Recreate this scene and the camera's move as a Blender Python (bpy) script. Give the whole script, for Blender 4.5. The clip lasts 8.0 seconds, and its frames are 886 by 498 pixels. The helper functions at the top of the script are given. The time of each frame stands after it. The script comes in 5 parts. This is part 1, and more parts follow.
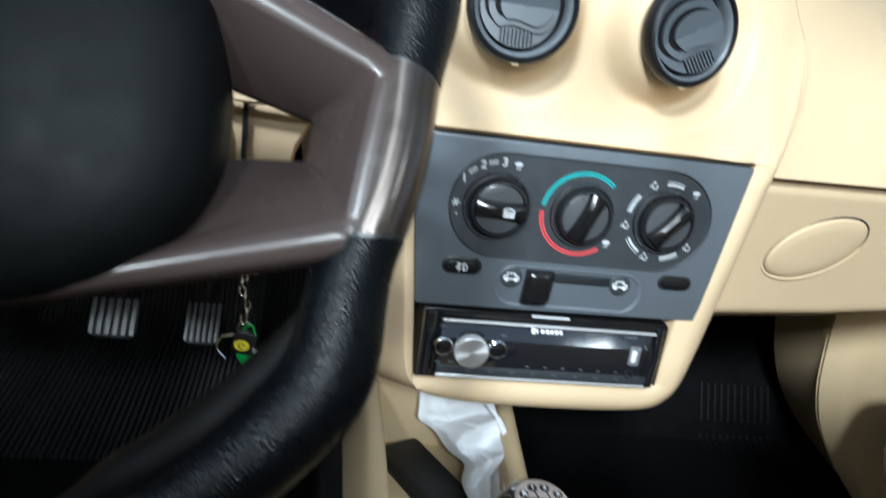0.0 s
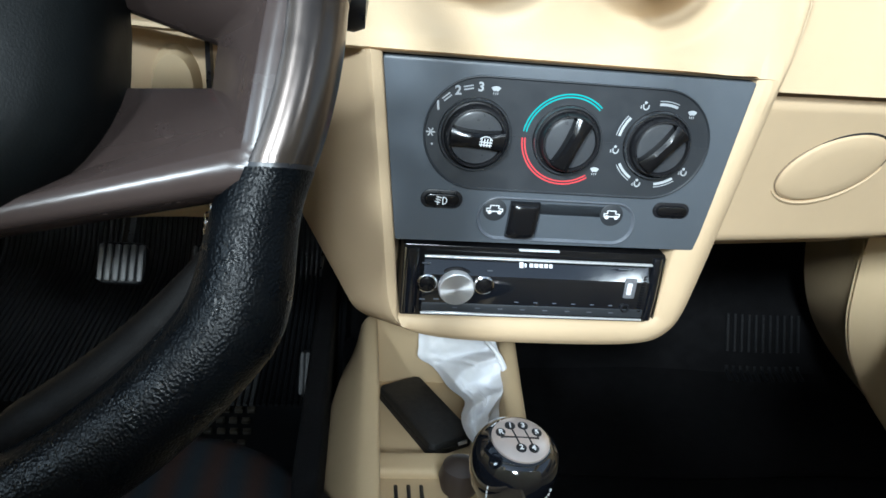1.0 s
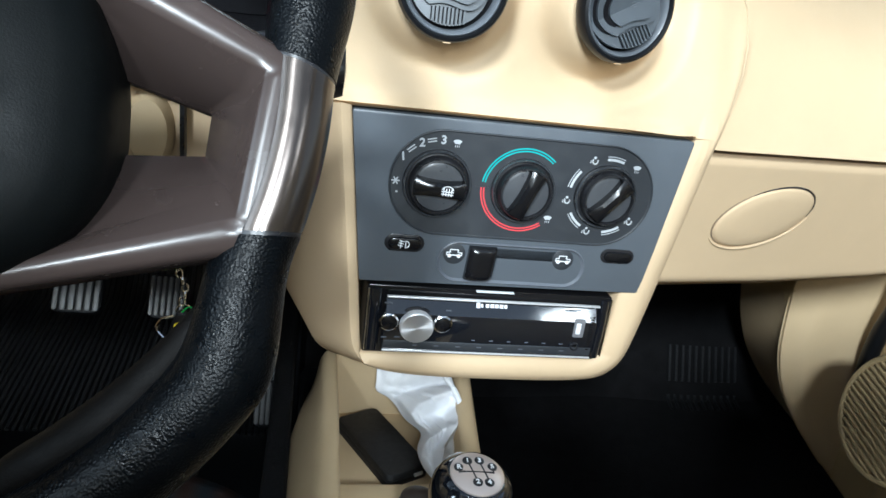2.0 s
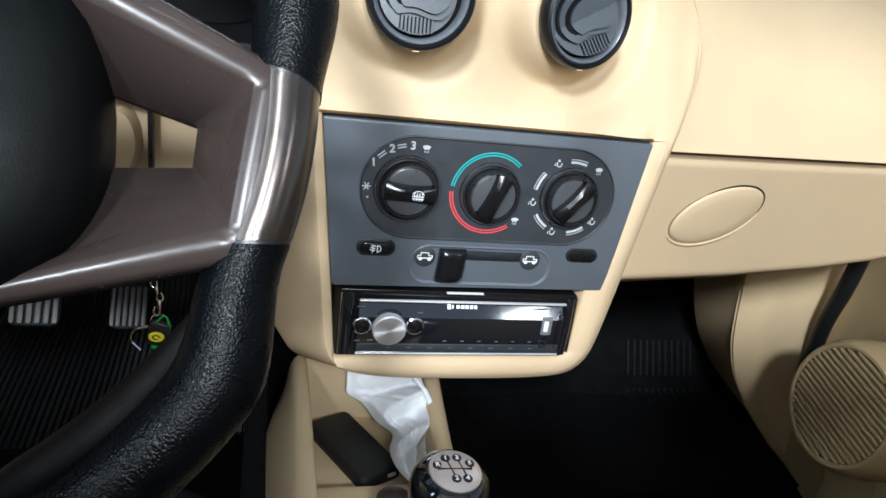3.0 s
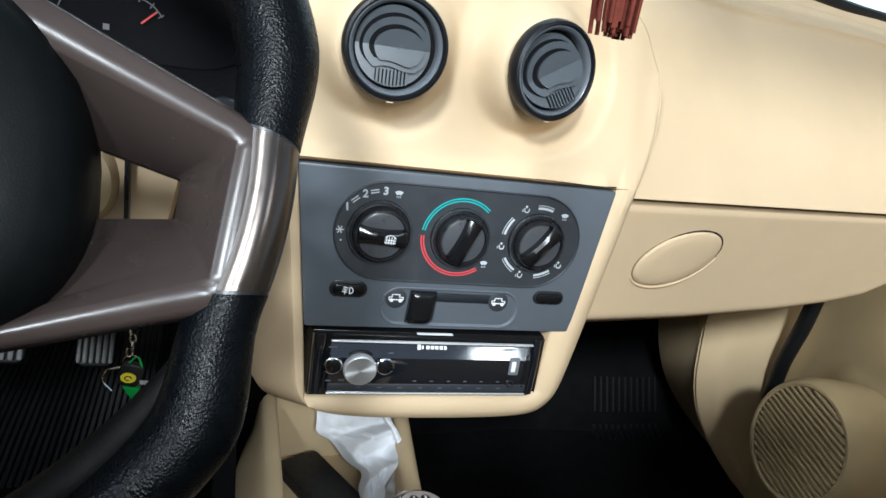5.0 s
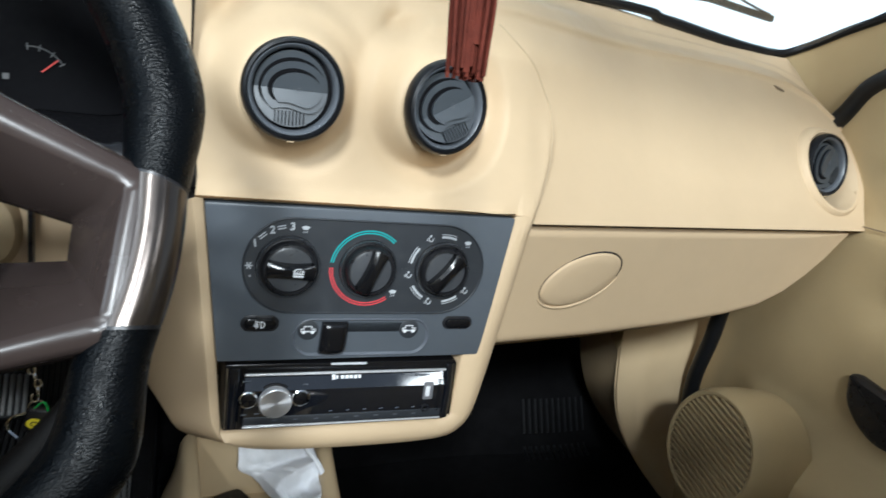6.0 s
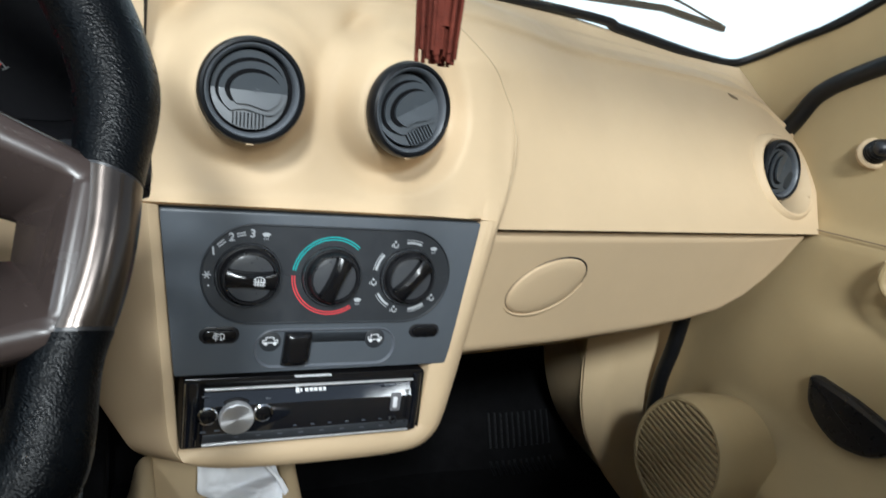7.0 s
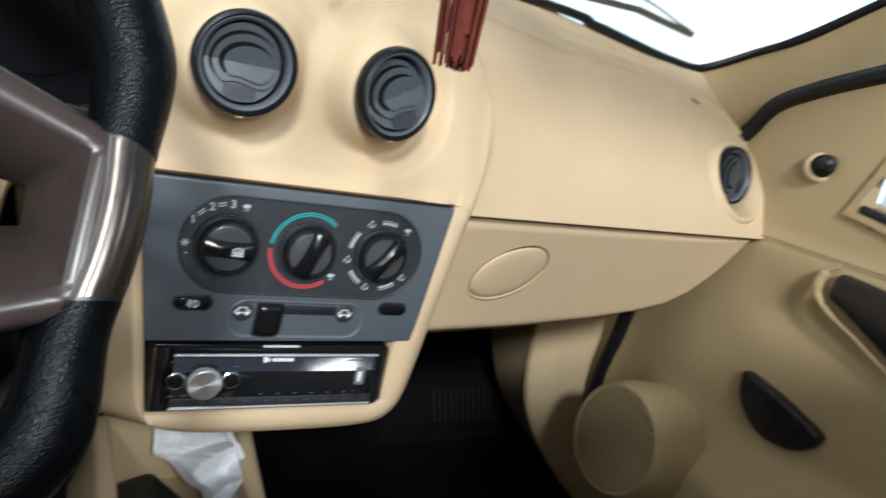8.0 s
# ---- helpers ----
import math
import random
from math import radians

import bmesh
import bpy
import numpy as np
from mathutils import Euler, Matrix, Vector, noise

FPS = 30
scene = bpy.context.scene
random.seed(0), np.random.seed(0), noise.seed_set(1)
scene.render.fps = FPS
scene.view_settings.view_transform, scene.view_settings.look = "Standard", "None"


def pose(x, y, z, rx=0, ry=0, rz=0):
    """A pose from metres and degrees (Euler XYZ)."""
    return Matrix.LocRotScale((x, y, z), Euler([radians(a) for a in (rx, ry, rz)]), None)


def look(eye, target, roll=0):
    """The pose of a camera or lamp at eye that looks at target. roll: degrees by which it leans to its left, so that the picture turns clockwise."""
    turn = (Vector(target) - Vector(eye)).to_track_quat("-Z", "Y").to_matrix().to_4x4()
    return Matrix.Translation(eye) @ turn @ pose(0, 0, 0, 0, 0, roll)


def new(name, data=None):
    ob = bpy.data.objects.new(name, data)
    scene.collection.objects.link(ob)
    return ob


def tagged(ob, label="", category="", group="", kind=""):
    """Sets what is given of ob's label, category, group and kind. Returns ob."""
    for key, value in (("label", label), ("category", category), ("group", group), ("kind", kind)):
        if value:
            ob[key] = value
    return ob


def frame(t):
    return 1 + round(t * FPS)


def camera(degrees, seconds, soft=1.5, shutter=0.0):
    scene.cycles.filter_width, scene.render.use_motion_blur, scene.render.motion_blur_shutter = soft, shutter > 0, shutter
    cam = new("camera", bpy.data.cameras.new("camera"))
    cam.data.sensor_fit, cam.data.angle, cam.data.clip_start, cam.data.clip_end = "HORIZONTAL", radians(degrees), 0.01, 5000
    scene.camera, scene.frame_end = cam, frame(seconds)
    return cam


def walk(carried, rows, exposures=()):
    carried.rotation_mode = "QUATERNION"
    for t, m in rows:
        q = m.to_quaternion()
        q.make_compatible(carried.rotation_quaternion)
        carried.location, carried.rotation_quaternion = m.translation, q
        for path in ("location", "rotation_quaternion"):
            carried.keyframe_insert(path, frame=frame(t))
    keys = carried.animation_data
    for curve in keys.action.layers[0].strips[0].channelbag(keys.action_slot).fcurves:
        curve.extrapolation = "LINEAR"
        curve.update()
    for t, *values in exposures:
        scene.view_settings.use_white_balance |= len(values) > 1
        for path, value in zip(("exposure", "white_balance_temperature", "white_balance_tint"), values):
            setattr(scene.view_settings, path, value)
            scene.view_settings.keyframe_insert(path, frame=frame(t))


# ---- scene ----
cam = camera(64.0, 8.0, soft=1.5, shutter=0.5)
PATH = [
    (0, (-0.1911, -0.4175, 0.7051), (-0.0185, 0.4540, 0.2461), 10.31),
    (0.2, (-0.1719, -0.4294, 0.6954), (-0.0012, 0.4327, 0.2175), 10.39),
    (0.3, (-0.1609, -0.4370, 0.6926), (0.0037, 0.4201, 0.2035), 9.16),
    (0.5, (-0.1562, -0.4203, 0.6909), (0.0077, 0.4139, 0.1643), 8.85),
    (0.6, (-0.1544, -0.4173, 0.6923), (-0.0074, 0.4166, 0.1429), 8.48),
    (0.7, (-0.1525, -0.4143, 0.6937), (-0.0199, 0.4193, 0.1480), 8.10),
    (0.8, (-0.1507, -0.4113, 0.6952), (-0.0135, 0.4220, 0.1600), 7.73),
    (0.9, (-0.1488, -0.4083, 0.6966), (-0.0149, 0.4247, 0.1436), 7.35),
    (1, (-0.1470, -0.4053, 0.6980), (-0.0276, 0.4274, 0.1572), 6.98),
    (1.2, (-0.1435, -0.4069, 0.7022), (-0.0343, 0.4357, 0.1429), 6.02),
    (1.3, (-0.1417, -0.4078, 0.7044), (-0.0341, 0.4399, 0.1543), 5.54),
    (1.5, (-0.1382, -0.4094, 0.7086), (-0.0384, 0.4482, 0.2040), 4.58),
    (1.7, (-0.1456, -0.4142, 0.7209), (-0.0057, 0.4330, 0.2083), 7.63),
    (2.8, (-0.1736, -0.4236, 0.7245), (0.0669, 0.4099, 0.2271), 10.54),
    (3, (-0.1725, -0.4257, 0.7267), (0.0772, 0.4074, 0.2331), 10.89),
    (3.2, (-0.1737, -0.4241, 0.7251), (0.0825, 0.4068, 0.2337), 10.82),
    (3.5, (-0.1754, -0.4218, 0.7228), (0.0680, 0.4059, 0.2172), 10.72),
    (3.7, (-0.1766, -0.4235, 0.7274), (0.0640, 0.4079, 0.2336), 11.25),
    (4, (-0.1785, -0.4260, 0.7342), (0.0917, 0.4108, 0.2581), 12.04),
    (4.2, (-0.1783, -0.4287, 0.7358), (0.1030, 0.4092, 0.2681), 12.22),
    (5.3, (-0.1757, -0.4336, 0.7444), (0.1127, 0.4148, 0.3005), 12.38),
    (5.5, (-0.1729, -0.4350, 0.7496), (0.1127, 0.4155, 0.3079), 12.59),
    (5.7, (-0.1708, -0.4455, 0.7527), (0.1439, 0.4060, 0.3328), 12.20),
    (6, (-0.1624, -0.4599, 0.7510), (0.2056, 0.3848, 0.3623), 11.78),
    (6.3, (-0.1601, -0.4597, 0.7434), (0.2191, 0.3787, 0.3779), 11.85),
    (6.5, (-0.1585, -0.4595, 0.7383), (0.2331, 0.3746, 0.3499), 11.90),
    (6.7, (-0.1603, -0.4573, 0.7371), (0.2521, 0.3778, 0.3608), 11.86),
    (6.8, (-0.1612, -0.4561, 0.7365), (0.2651, 0.3794, 0.3663), 11.84),
    (7, (-0.1630, -0.4539, 0.7353), (0.2581, 0.3826, 0.3847), 11.80),
    (7.2, (-0.1753, -0.4482, 0.7301), (0.2377, 0.4006, 0.3981), 11.51),
    (7.3, (-0.1759, -0.4483, 0.7285), (0.2309, 0.3968, 0.3957), 12.06),
    (7.5, (-0.1772, -0.4485, 0.7254), (0.2322, 0.3892, 0.3640), 13.15),
    (7.7, (-0.1827, -0.4507, 0.7327), (0.2512, 0.3672, 0.3509), 15.01),
    (7.8, (-0.1855, -0.4519, 0.7364), (0.2598, 0.3563, 0.3533), 15.95),
    (8, (-0.1910, -0.4541, 0.7437), (0.3023, 0.3343, 0.3762), 17.81),
]
walk(cam, [(t, look(eye, target, roll)) for t, eye, target, roll in PATH], exposures=[(0.0, 1.13, 5430, 0), (1.5, 1.13, 5430, 0), (3.0, 0.98, 5650, 5), (5.5, 0.75, 5620, 3), (6.5, 0.50, 5760, 3), (8.0, 0.49, 5830, 5)])

# ---- light: overcast daylight through the car's windows, with added lamps ----
world = bpy.data.worlds.new("sky")
scene.world = world
world.use_nodes = True
wn = world.node_tree.nodes
wl = world.node_tree.links
sky = wn.new("ShaderNodeTexSky")
sky.sky_type = "NISHITA"
sky.sun_disc = False
sky.sun_elevation = radians(38)
sky.sun_rotation = radians(207)
sky.air_density, sky.dust_density, sky.ozone_density = 1.0, 0.4, 2.5
haze = wn.new("ShaderNodeHueSaturation")
haze.inputs["Saturation"].default_value = 0.4
wl.new(sky.outputs["Color"], haze.inputs["Color"])
wl.new(haze.outputs["Color"], wn["Background"].inputs["Color"])
wn["Background"].inputs["Strength"].default_value = 0.07

sun_data = bpy.data.lights.new("sun", "SUN")
sun_data.energy, sun_data.angle, sun_data.color = 2.0, radians(8), (1.0, 0.97, 0.93)
sun = new("sun", sun_data)
sun.matrix_world = look((-1.55, -3.0, 2.65), (0, 0, 0))


def opening_lamp(name, eye, target, w, h, power, colour=(1.0, 0.98, 0.95)):
    """An area lamp set in an opening of the cabin, in place of sky light."""
    li = bpy.data.lights.new(name, "AREA")
    li.shape, li.size, li.size_y, li.energy, li.color = "RECTANGLE", w, h, power, colour
    ob = new(name, li)
    ob.matrix_world = look(eye, target)


# Added lamp in an invented roof opening; key light that throws the vents' shadows.
opening_lamp("added_roof_light", (-0.17, -1.00, 1.16), (0.0, 0.0, 0.60), 0.16, 0.14, 5.8)
opening_lamp("driver_window_light", (-0.735, -0.58, 0.97), (-0.2, 0.0, 0.50), 0.46, 0.24, 1.8, (0.90, 0.96, 1.0))
# Small added lamp; puts a white reflection on the radio's upper bevel.
opening_lamp("added_roof_light", (0.465, -0.85, 1.17), (0.035, 0.0, 0.43), 0.11, 0.09, 0.4)

# ---- materials ----
def mat(name, base, rough=0.5, metal=0.0, vary=0.06, vscale=6.0, bump=0.0, bscale=400.0, spec=0.5, kind="noise", coat=0.0, rvary=0.08):
    m = bpy.data.materials.new(name)
    m.use_nodes = True
    n, l = m.node_tree.nodes, m.node_tree.links
    b = n["Principled BSDF"]
    b.inputs["Roughness"].default_value = rough
    b.inputs["Metallic"].default_value = metal
    b.inputs["Specular IOR Level"].default_value = spec
    b.inputs["Coat Weight"].default_value = coat
    b.inputs["Coat Roughness"].default_value = 0.08
    tc = n.new("ShaderNodeTexCoord")
    big = n.new("ShaderNodeTexNoise")
    big.inputs["Scale"].default_value = vscale
    big.inputs["Detail"].default_value = 6
    big.inputs["Roughness"].default_value = 0.65
    l.new(tc.outputs["Object"], big.inputs["Vector"])
    ramp = n.new("ShaderNodeMapRange")
    ramp.inputs["From Min"].default_value, ramp.inputs["From Max"].default_value = 0.3, 0.7
    ramp.inputs["To Min"].default_value, ramp.inputs["To Max"].default_value = 1 - vary, 1 + vary
    l.new(big.outputs["Fac"], ramp.inputs["Value"])
    mul = n.new("ShaderNodeVectorMath")
    mul.operation = "SCALE"
    mul.inputs[0].default_value = base
    l.new(ramp.outputs["Result"], mul.inputs["Scale"])
    l.new(mul.outputs["Vector"], b.inputs["Base Color"])
    rr = n.new("ShaderNodeMapRange")
    rr.inputs["From Min"].default_value, rr.inputs["From Max"].default_value = 0.3, 0.7
    rr.inputs["To Min"].default_value, rr.inputs["To Max"].default_value = max(0.02, rough - rvary), min(1, rough + rvary)
    fine = n.new("ShaderNodeTexNoise")
    fine.inputs["Scale"].default_value = vscale * 7
    fine.inputs["Detail"].default_value = 4
    l.new(tc.outputs["Object"], fine.inputs["Vector"])
    l.new(fine.outputs["Fac"], rr.inputs["Value"])
    l.new(rr.outputs["Result"], b.inputs["Roughness"])
    if bump:
        if kind == "leather":
            g = n.new("ShaderNodeTexVoronoi")
            g.feature = "SMOOTH_F1"
            out = g.outputs["Distance"]
        else:
            g = n.new("ShaderNodeTexNoise")
            g.inputs["Detail"].default_value = 3
            out = g.outputs["Fac"]
        g.inputs["Scale"].default_value = bscale
        l.new(tc.outputs["Object"], g.inputs["Vector"])
        bp = n.new("ShaderNodeBump")
        bp.inputs["Strength"].default_value = bump
        bp.inputs["Distance"].default_value = 0.001
        l.new(out, bp.inputs["Height"])
        l.new(bp.outputs["Normal"], b.inputs["Normal"])
    return m


def glow(name, colour, strength):
    m = mat(name, colour, 0.4)
    b = m.node_tree.nodes["Principled BSDF"]
    b.inputs["Emission Color"].default_value = (*colour, 1)
    b.inputs["Emission Strength"].default_value = strength
    return m


def striped(name, one, two):
    """Woven cloth with soft coloured stripes."""
    m = mat(name, one, 0.95, vary=0.2, vscale=25, bump=0.5, bscale=900, spec=0.1)
    n, l = m.node_tree.nodes, m.node_tree.links
    tc, wave, mix = n.new("ShaderNodeTexCoord"), n.new("ShaderNodeTexWave"), n.new("ShaderNodeMix")
    wave.inputs["Scale"].default_value, wave.inputs["Distortion"].default_value = 14.0, 0.6
    mix.data_type = "RGBA"
    mix.inputs[6].default_value, mix.inputs[7].default_value = (*one, 1), (*two, 1)
    l.new(tc.outputs["Object"], wave.inputs["Vector"])
    l.new(wave.outputs["Fac"], mix.inputs[0])
    l.new(mix.outputs[2], n["Principled BSDF"].inputs["Base Color"])
    return m


def glass_mat(name, tint=(0.95, 0.98, 0.97)):
    m = bpy.data.materials.new(name)
    m.use_nodes = True
    b = m.node_tree.nodes["Principled BSDF"]
    b.inputs["Base Color"].default_value = (*tint, 1)
    b.inputs["Transmission Weight"].default_value = 1.0
    b.inputs["Roughness"].default_value = 0.0
    b.inputs["IOR"].default_value = 1.45
    return m


BEIGE = mat("beige_plastic", (0.60, 0.452, 0.284), 0.55, vary=0.05, vscale=5, bump=0.14, bscale=1100, spec=0.28)
BEIGE_LOW = mat("beige_trim_plastic", (0.56, 0.43, 0.26), 0.6, vary=0.06, vscale=5, bump=0.15, bscale=900, spec=0.35)
BEIGE_GAP = mat("beige_joint", (0.22, 0.16, 0.10), 0.8)
BEIGE_JOINT = mat("beige_shallow_joint", (0.50, 0.39, 0.25), 0.7)
# Darker copy of the dash beige; the door side's dimmer light is in its colour.
DOORB = mat("beige_plastic_dimmed", (0.43, 0.323, 0.172), 0.6, vary=0.07, vscale=4, bump=0.15, bscale=800, spec=0.3)
PANEL = mat("slate_grey_plastic", (0.086, 0.097, 0.112), 0.36, vary=0.06, vscale=12, bump=0.1, bscale=1600)
POD = mat("charcoal_plastic", (0.028, 0.031, 0.036), 0.46, vary=0.06, vscale=15, bump=0.08, bscale=1600)
RECESS = mat("grey_recess_plastic", (0.105, 0.115, 0.135), 0.38, vary=0.05, vscale=15)
BLACK = mat("black_plastic", (0.012, 0.012, 0.014), 0.32, vary=0.1, vscale=20)
RINGB = mat("dull_black_vent_ring", (0.007, 0.0075, 0.009), 0.42, vary=0.1, vscale=20, spec=0.3)
GLOSS = mat("gloss_black_plastic", (0.006, 0.006, 0.007), 0.18, vary=0.1, vscale=25, rvary=0.03)
VENT = mat("black_vent_plastic", (0.050, 0.058, 0.067), 0.36, vary=0.08, vscale=25, rvary=0.04, spec=0.52)
PIANO = mat("piano_black_face", (0.006, 0.007, 0.010), 0.07, vary=0.1, vscale=30, rvary=0.02, coat=0.8, spec=0.8)
CHROME = mat("chrome", (0.75, 0.75, 0.76), 0.14, 1.0, vary=0.03, rvary=0.04)
SATIN = mat("satin_aluminium", (0.85, 0.85, 0.87), 0.32, 0.55, vary=0.02, vscale=30, rvary=0.03)
CAPGREY = mat("dial_cap_grey", (0.055, 0.058, 0.064), 0.34, vary=0.05, vscale=25)
INRING = mat("vent_inner_grey", (0.110, 0.120, 0.135), 0.36, vary=0.05, vscale=25)
SILVER = mat("brushed_bronze_cap", (0.085, 0.072, 0.064), 0.22, 0.85, vary=0.04, vscale=12, rvary=0.04)
TRIM = mat("brown_lacquer", (0.042, 0.031, 0.028), 0.25, 0.0, vary=0.08, vscale=12, rvary=0.03, spec=0.30)
LEATHER = mat("black_leather", (0.0016, 0.0022, 0.0030), 0.31, vary=0.12, vscale=18, bump=0.31, bscale=1150, kind="leather", spec=0.115)
THUMB = mat("dull_black_padding", (0.0030, 0.0026, 0.0024), 0.55, vary=0.15, vscale=20, bump=0.2, bscale=1400, spec=0.08)
HUBM = mat("black_hub_vinyl", (0.0030, 0.0038, 0.0040), 0.5, vary=0.1, vscale=10, bump=0.12, bscale=1500, spec=0.10)
CARPET = mat("black_carpet", (0.0045, 0.0045, 0.005), 0.95, vary=0.3, vscale=60, bump=0.8, bscale=700, spec=0.08)
RUBBER = mat("black_rubber", (0.006, 0.0065, 0.0075), 0.42, vary=0.15, vscale=30, bump=0.15, bscale=600, spec=0.35)
STEEL = mat("worn_pedal_rubber", (0.16, 0.16, 0.16), 0.45, vary=0.25, vscale=40, bump=0.2, bscale=500)
PRINT = mat("pale_grey_print", (0.46, 0.48, 0.50), 0.6, vary=0.03)
WHITE = mat("white_print", (0.75, 0.76, 0.78), 0.6, vary=0.03)
RED = mat("red_print", (0.62, 0.05, 0.06), 0.6, vary=0.03)
TEAL = mat("teal_print", (0.02, 0.36, 0.36), 0.6, vary=0.03)
CLOTH = mat("white_tissue", (0.84, 0.85, 0.88), 0.9, vary=0.04, vscale=30, bump=0.35, bscale=900, spec=0.1)
LEATHERETTE = mat("black_wallet", (0.010, 0.010, 0.010), 0.6, vary=0.15, vscale=30, bump=0.3, bscale=700)
GREEN = mat("green_enamel", (0.02, 0.30, 0.05), 0.3, vary=0.05)
YELLOW = mat("yellow_enamel", (0.75, 0.62, 0.03), 0.35, vary=0.05)
TASSEL = mat("red_brown_thread", (0.105, 0.022, 0.013), 0.8, vary=0.3, vscale=120, bump=0.4, bscale=1500, spec=0.2)
STUD = mat("brown_mat_stud", (0.045, 0.037, 0.026), 0.6, vary=0.3, vscale=60)
# Mat ribs, coloured lighter for the light that falls on them.
RIBR = mat("lit_mat_rib_rubber", (0.052, 0.053, 0.054), 0.45, vary=0.25, vscale=25, bump=0.15, bscale=600, spec=0.4)
SEATM = striped("striped_seat_fabric", (0.014, 0.020, 0.026), (0.030, 0.018, 0.015))
ROOFM = mat("grey_headliner", (0.42, 0.40, 0.36), 0.95, vary=0.05, vscale=20, bump=0.3, bscale=500, spec=0.1)
BODYW = mat("pale_car_paint", (0.42, 0.45, 0.46), 0.25, vary=0.02, vscale=3, coat=0.5)
GROUNDM = mat("pale_concrete", (0.70, 0.71, 0.72), 0.9, vary=0.12, vscale=1.2, bump=0.4, bscale=40)
# The needle and the dial print are given a faint glow of their own.
NEEDLE = glow("needle_red", (0.45, 0.04, 0.03), 0.12)
WARN = glow("warning_red", (1.0, 0.03, 0.06), 2.2)
DIALP = glow("dial_print", (0.10, 0.10, 0.10), 0.03)
KEYGREY = mat("grey_key_plastic", (0.16, 0.16, 0.17), 0.25, vary=0.06, vscale=30, coat=0.3)
# Black for painted shade inside the vents, and for the cluster's own black parts.
VOID = mat("vent_shade_cluster_black", (0.004, 0.004, 0.005), 0.7, vary=0.1, vscale=30, spec=0.1)
RIMGREY = mat("glossy_dial_rim", (0.035, 0.038, 0.043), 0.12, vary=0.05, vscale=25, coat=0.6)
PLATEM = mat("pinkish_brushed_plate", (0.66, 0.57, 0.53), 0.36, 0.6, vary=0.03, vscale=20, rvary=0.02)
PANE = glass_mat("clear_glass")

def turned_metal(name, colour, rough):
    """Lathe-turned metal: highlights fan out from the centre; the tangent follows the mesh's polar map."""
    m = mat(name, colour, rough, 0.85, vary=0.02, rvary=0.02)
    b = m.node_tree.nodes["Principled BSDF"]
    b.inputs["Anisotropic"].default_value = 0.85
    tg = m.node_tree.nodes.new("ShaderNodeTangent")
    tg.direction_type, tg.uv_map = "UV_MAP", "polar"
    m.node_tree.links.new(tg.outputs["Tangent"], b.inputs["Tangent"])
    return m


TURNED = turned_metal("turned_aluminium", (0.80, 0.80, 0.82), 0.36)

# ---- building helpers ----
# Dash space: x right, y ahead, z up along the control panel, which leans 10 degrees; D lays it into the world.
D = Matrix.Translation((0, 0, 0.5)) @ Matrix.Rotation(radians(-10), 4, "X")
I4 = Matrix.Identity(4)
ORIGIN = {}


def plate(x, y, z, yaw=0.0, pitch=0.0, roll=0.0):
    """Plate space on the dash: local x right, local y up, local z towards the cabin."""
    return (D @ Matrix.Translation((x, y, z)) @ Matrix.Rotation(radians(yaw), 4, "Z") @ Matrix.Rotation(radians(90 + pitch), 4, "X")
            @ Matrix.Rotation(radians(roll), 4, "Z"))


def thing(name, place, label, category, group="", kind=""):
    ob = new(name)
    ob.empty_display_size = 0.02
    ob.location = place
    ORIGIN[ob.name] = Vector(place)
    return tagged(ob, label, category, group, kind)


def part(name, bm, material, parent=None, label="", sharp=35.0, merge=1e-6):
    """Links a bmesh, given in world metres, as one mesh object under a thing or a part."""
    bmesh.ops.remove_doubles(bm, verts=bm.verts, dist=merge)
    bmesh.ops.recalc_face_normals(bm, faces=bm.faces)
    for f in bm.faces:
        f.smooth = True
    for e in bm.edges:
        if len(e.link_faces) == 2 and e.calc_face_angle(0) > radians(sharp):
            e.smooth = False
    at = Vector((0, 0, 0))
    if parent is not None:
        at = ORIGIN[parent.name]
        bm.transform(Matrix.Translation(-at))
    me = bpy.data.meshes.new(name)
    bm.to_mesh(me)
    bm.free()
    me.materials.append(material)
    ob = new(name, me)
    if parent is not None:
        ob.parent = parent
    ORIGIN[ob.name] = at
    return tagged(ob, label) if label else ob


def join(*bms):
    out = bmesh.new()
    for b in bms:
        me = bpy.data.meshes.new("t")
        b.to_mesh(me)
        b.free()
        out.from_mesh(me)
        bpy.data.meshes.remove(me)
    return out


def moved(bm, m):
    bm.transform(m)
    return bm


def rings(loops, closed=True, cap=True):
    """Skin through loops of points, each with as many points."""
    bm = bmesh.new()
    rows = [[bm.verts.new(p) for p in loop] for loop in loops]
    n = len(rows[0])
    for a, b in zip(rows, rows[1:]):
        for i in range(n if closed else n - 1):
            j = (i + 1) % n
            try:
                bm.faces.new((a[i], a[j], b[j], b[i]))
            except ValueError:
                pass
    if cap and closed:
        for r in (rows[0], rows[-1]):
            try:
                bm.faces.new(r)
            except ValueError:
                pass
    return bm


def inset(poly, d):
    """A closed outline moved inwards by d (outline runs anticlockwise)."""
    out, n = [], len(poly)
    for i in range(n):
        p, q, r = (Vector(poly[(i + k) % n][:2]) for k in (-1, 0, 1))
        a, b = q - p, r - q
        if a.length < 1e-9 or b.length < 1e-9:
            out.append((q.x, q.y))
            continue
        a.normalize(), b.normalize()
        na, nb = Vector((-a.y, a.x)), Vector((-b.y, b.x))
        m = na + nb
        m = m / max(0.35, m.length_squared) * 2 if m.length > 1e-6 else na
        q = q + m * d
        out.append((q.x, q.y))
    return out


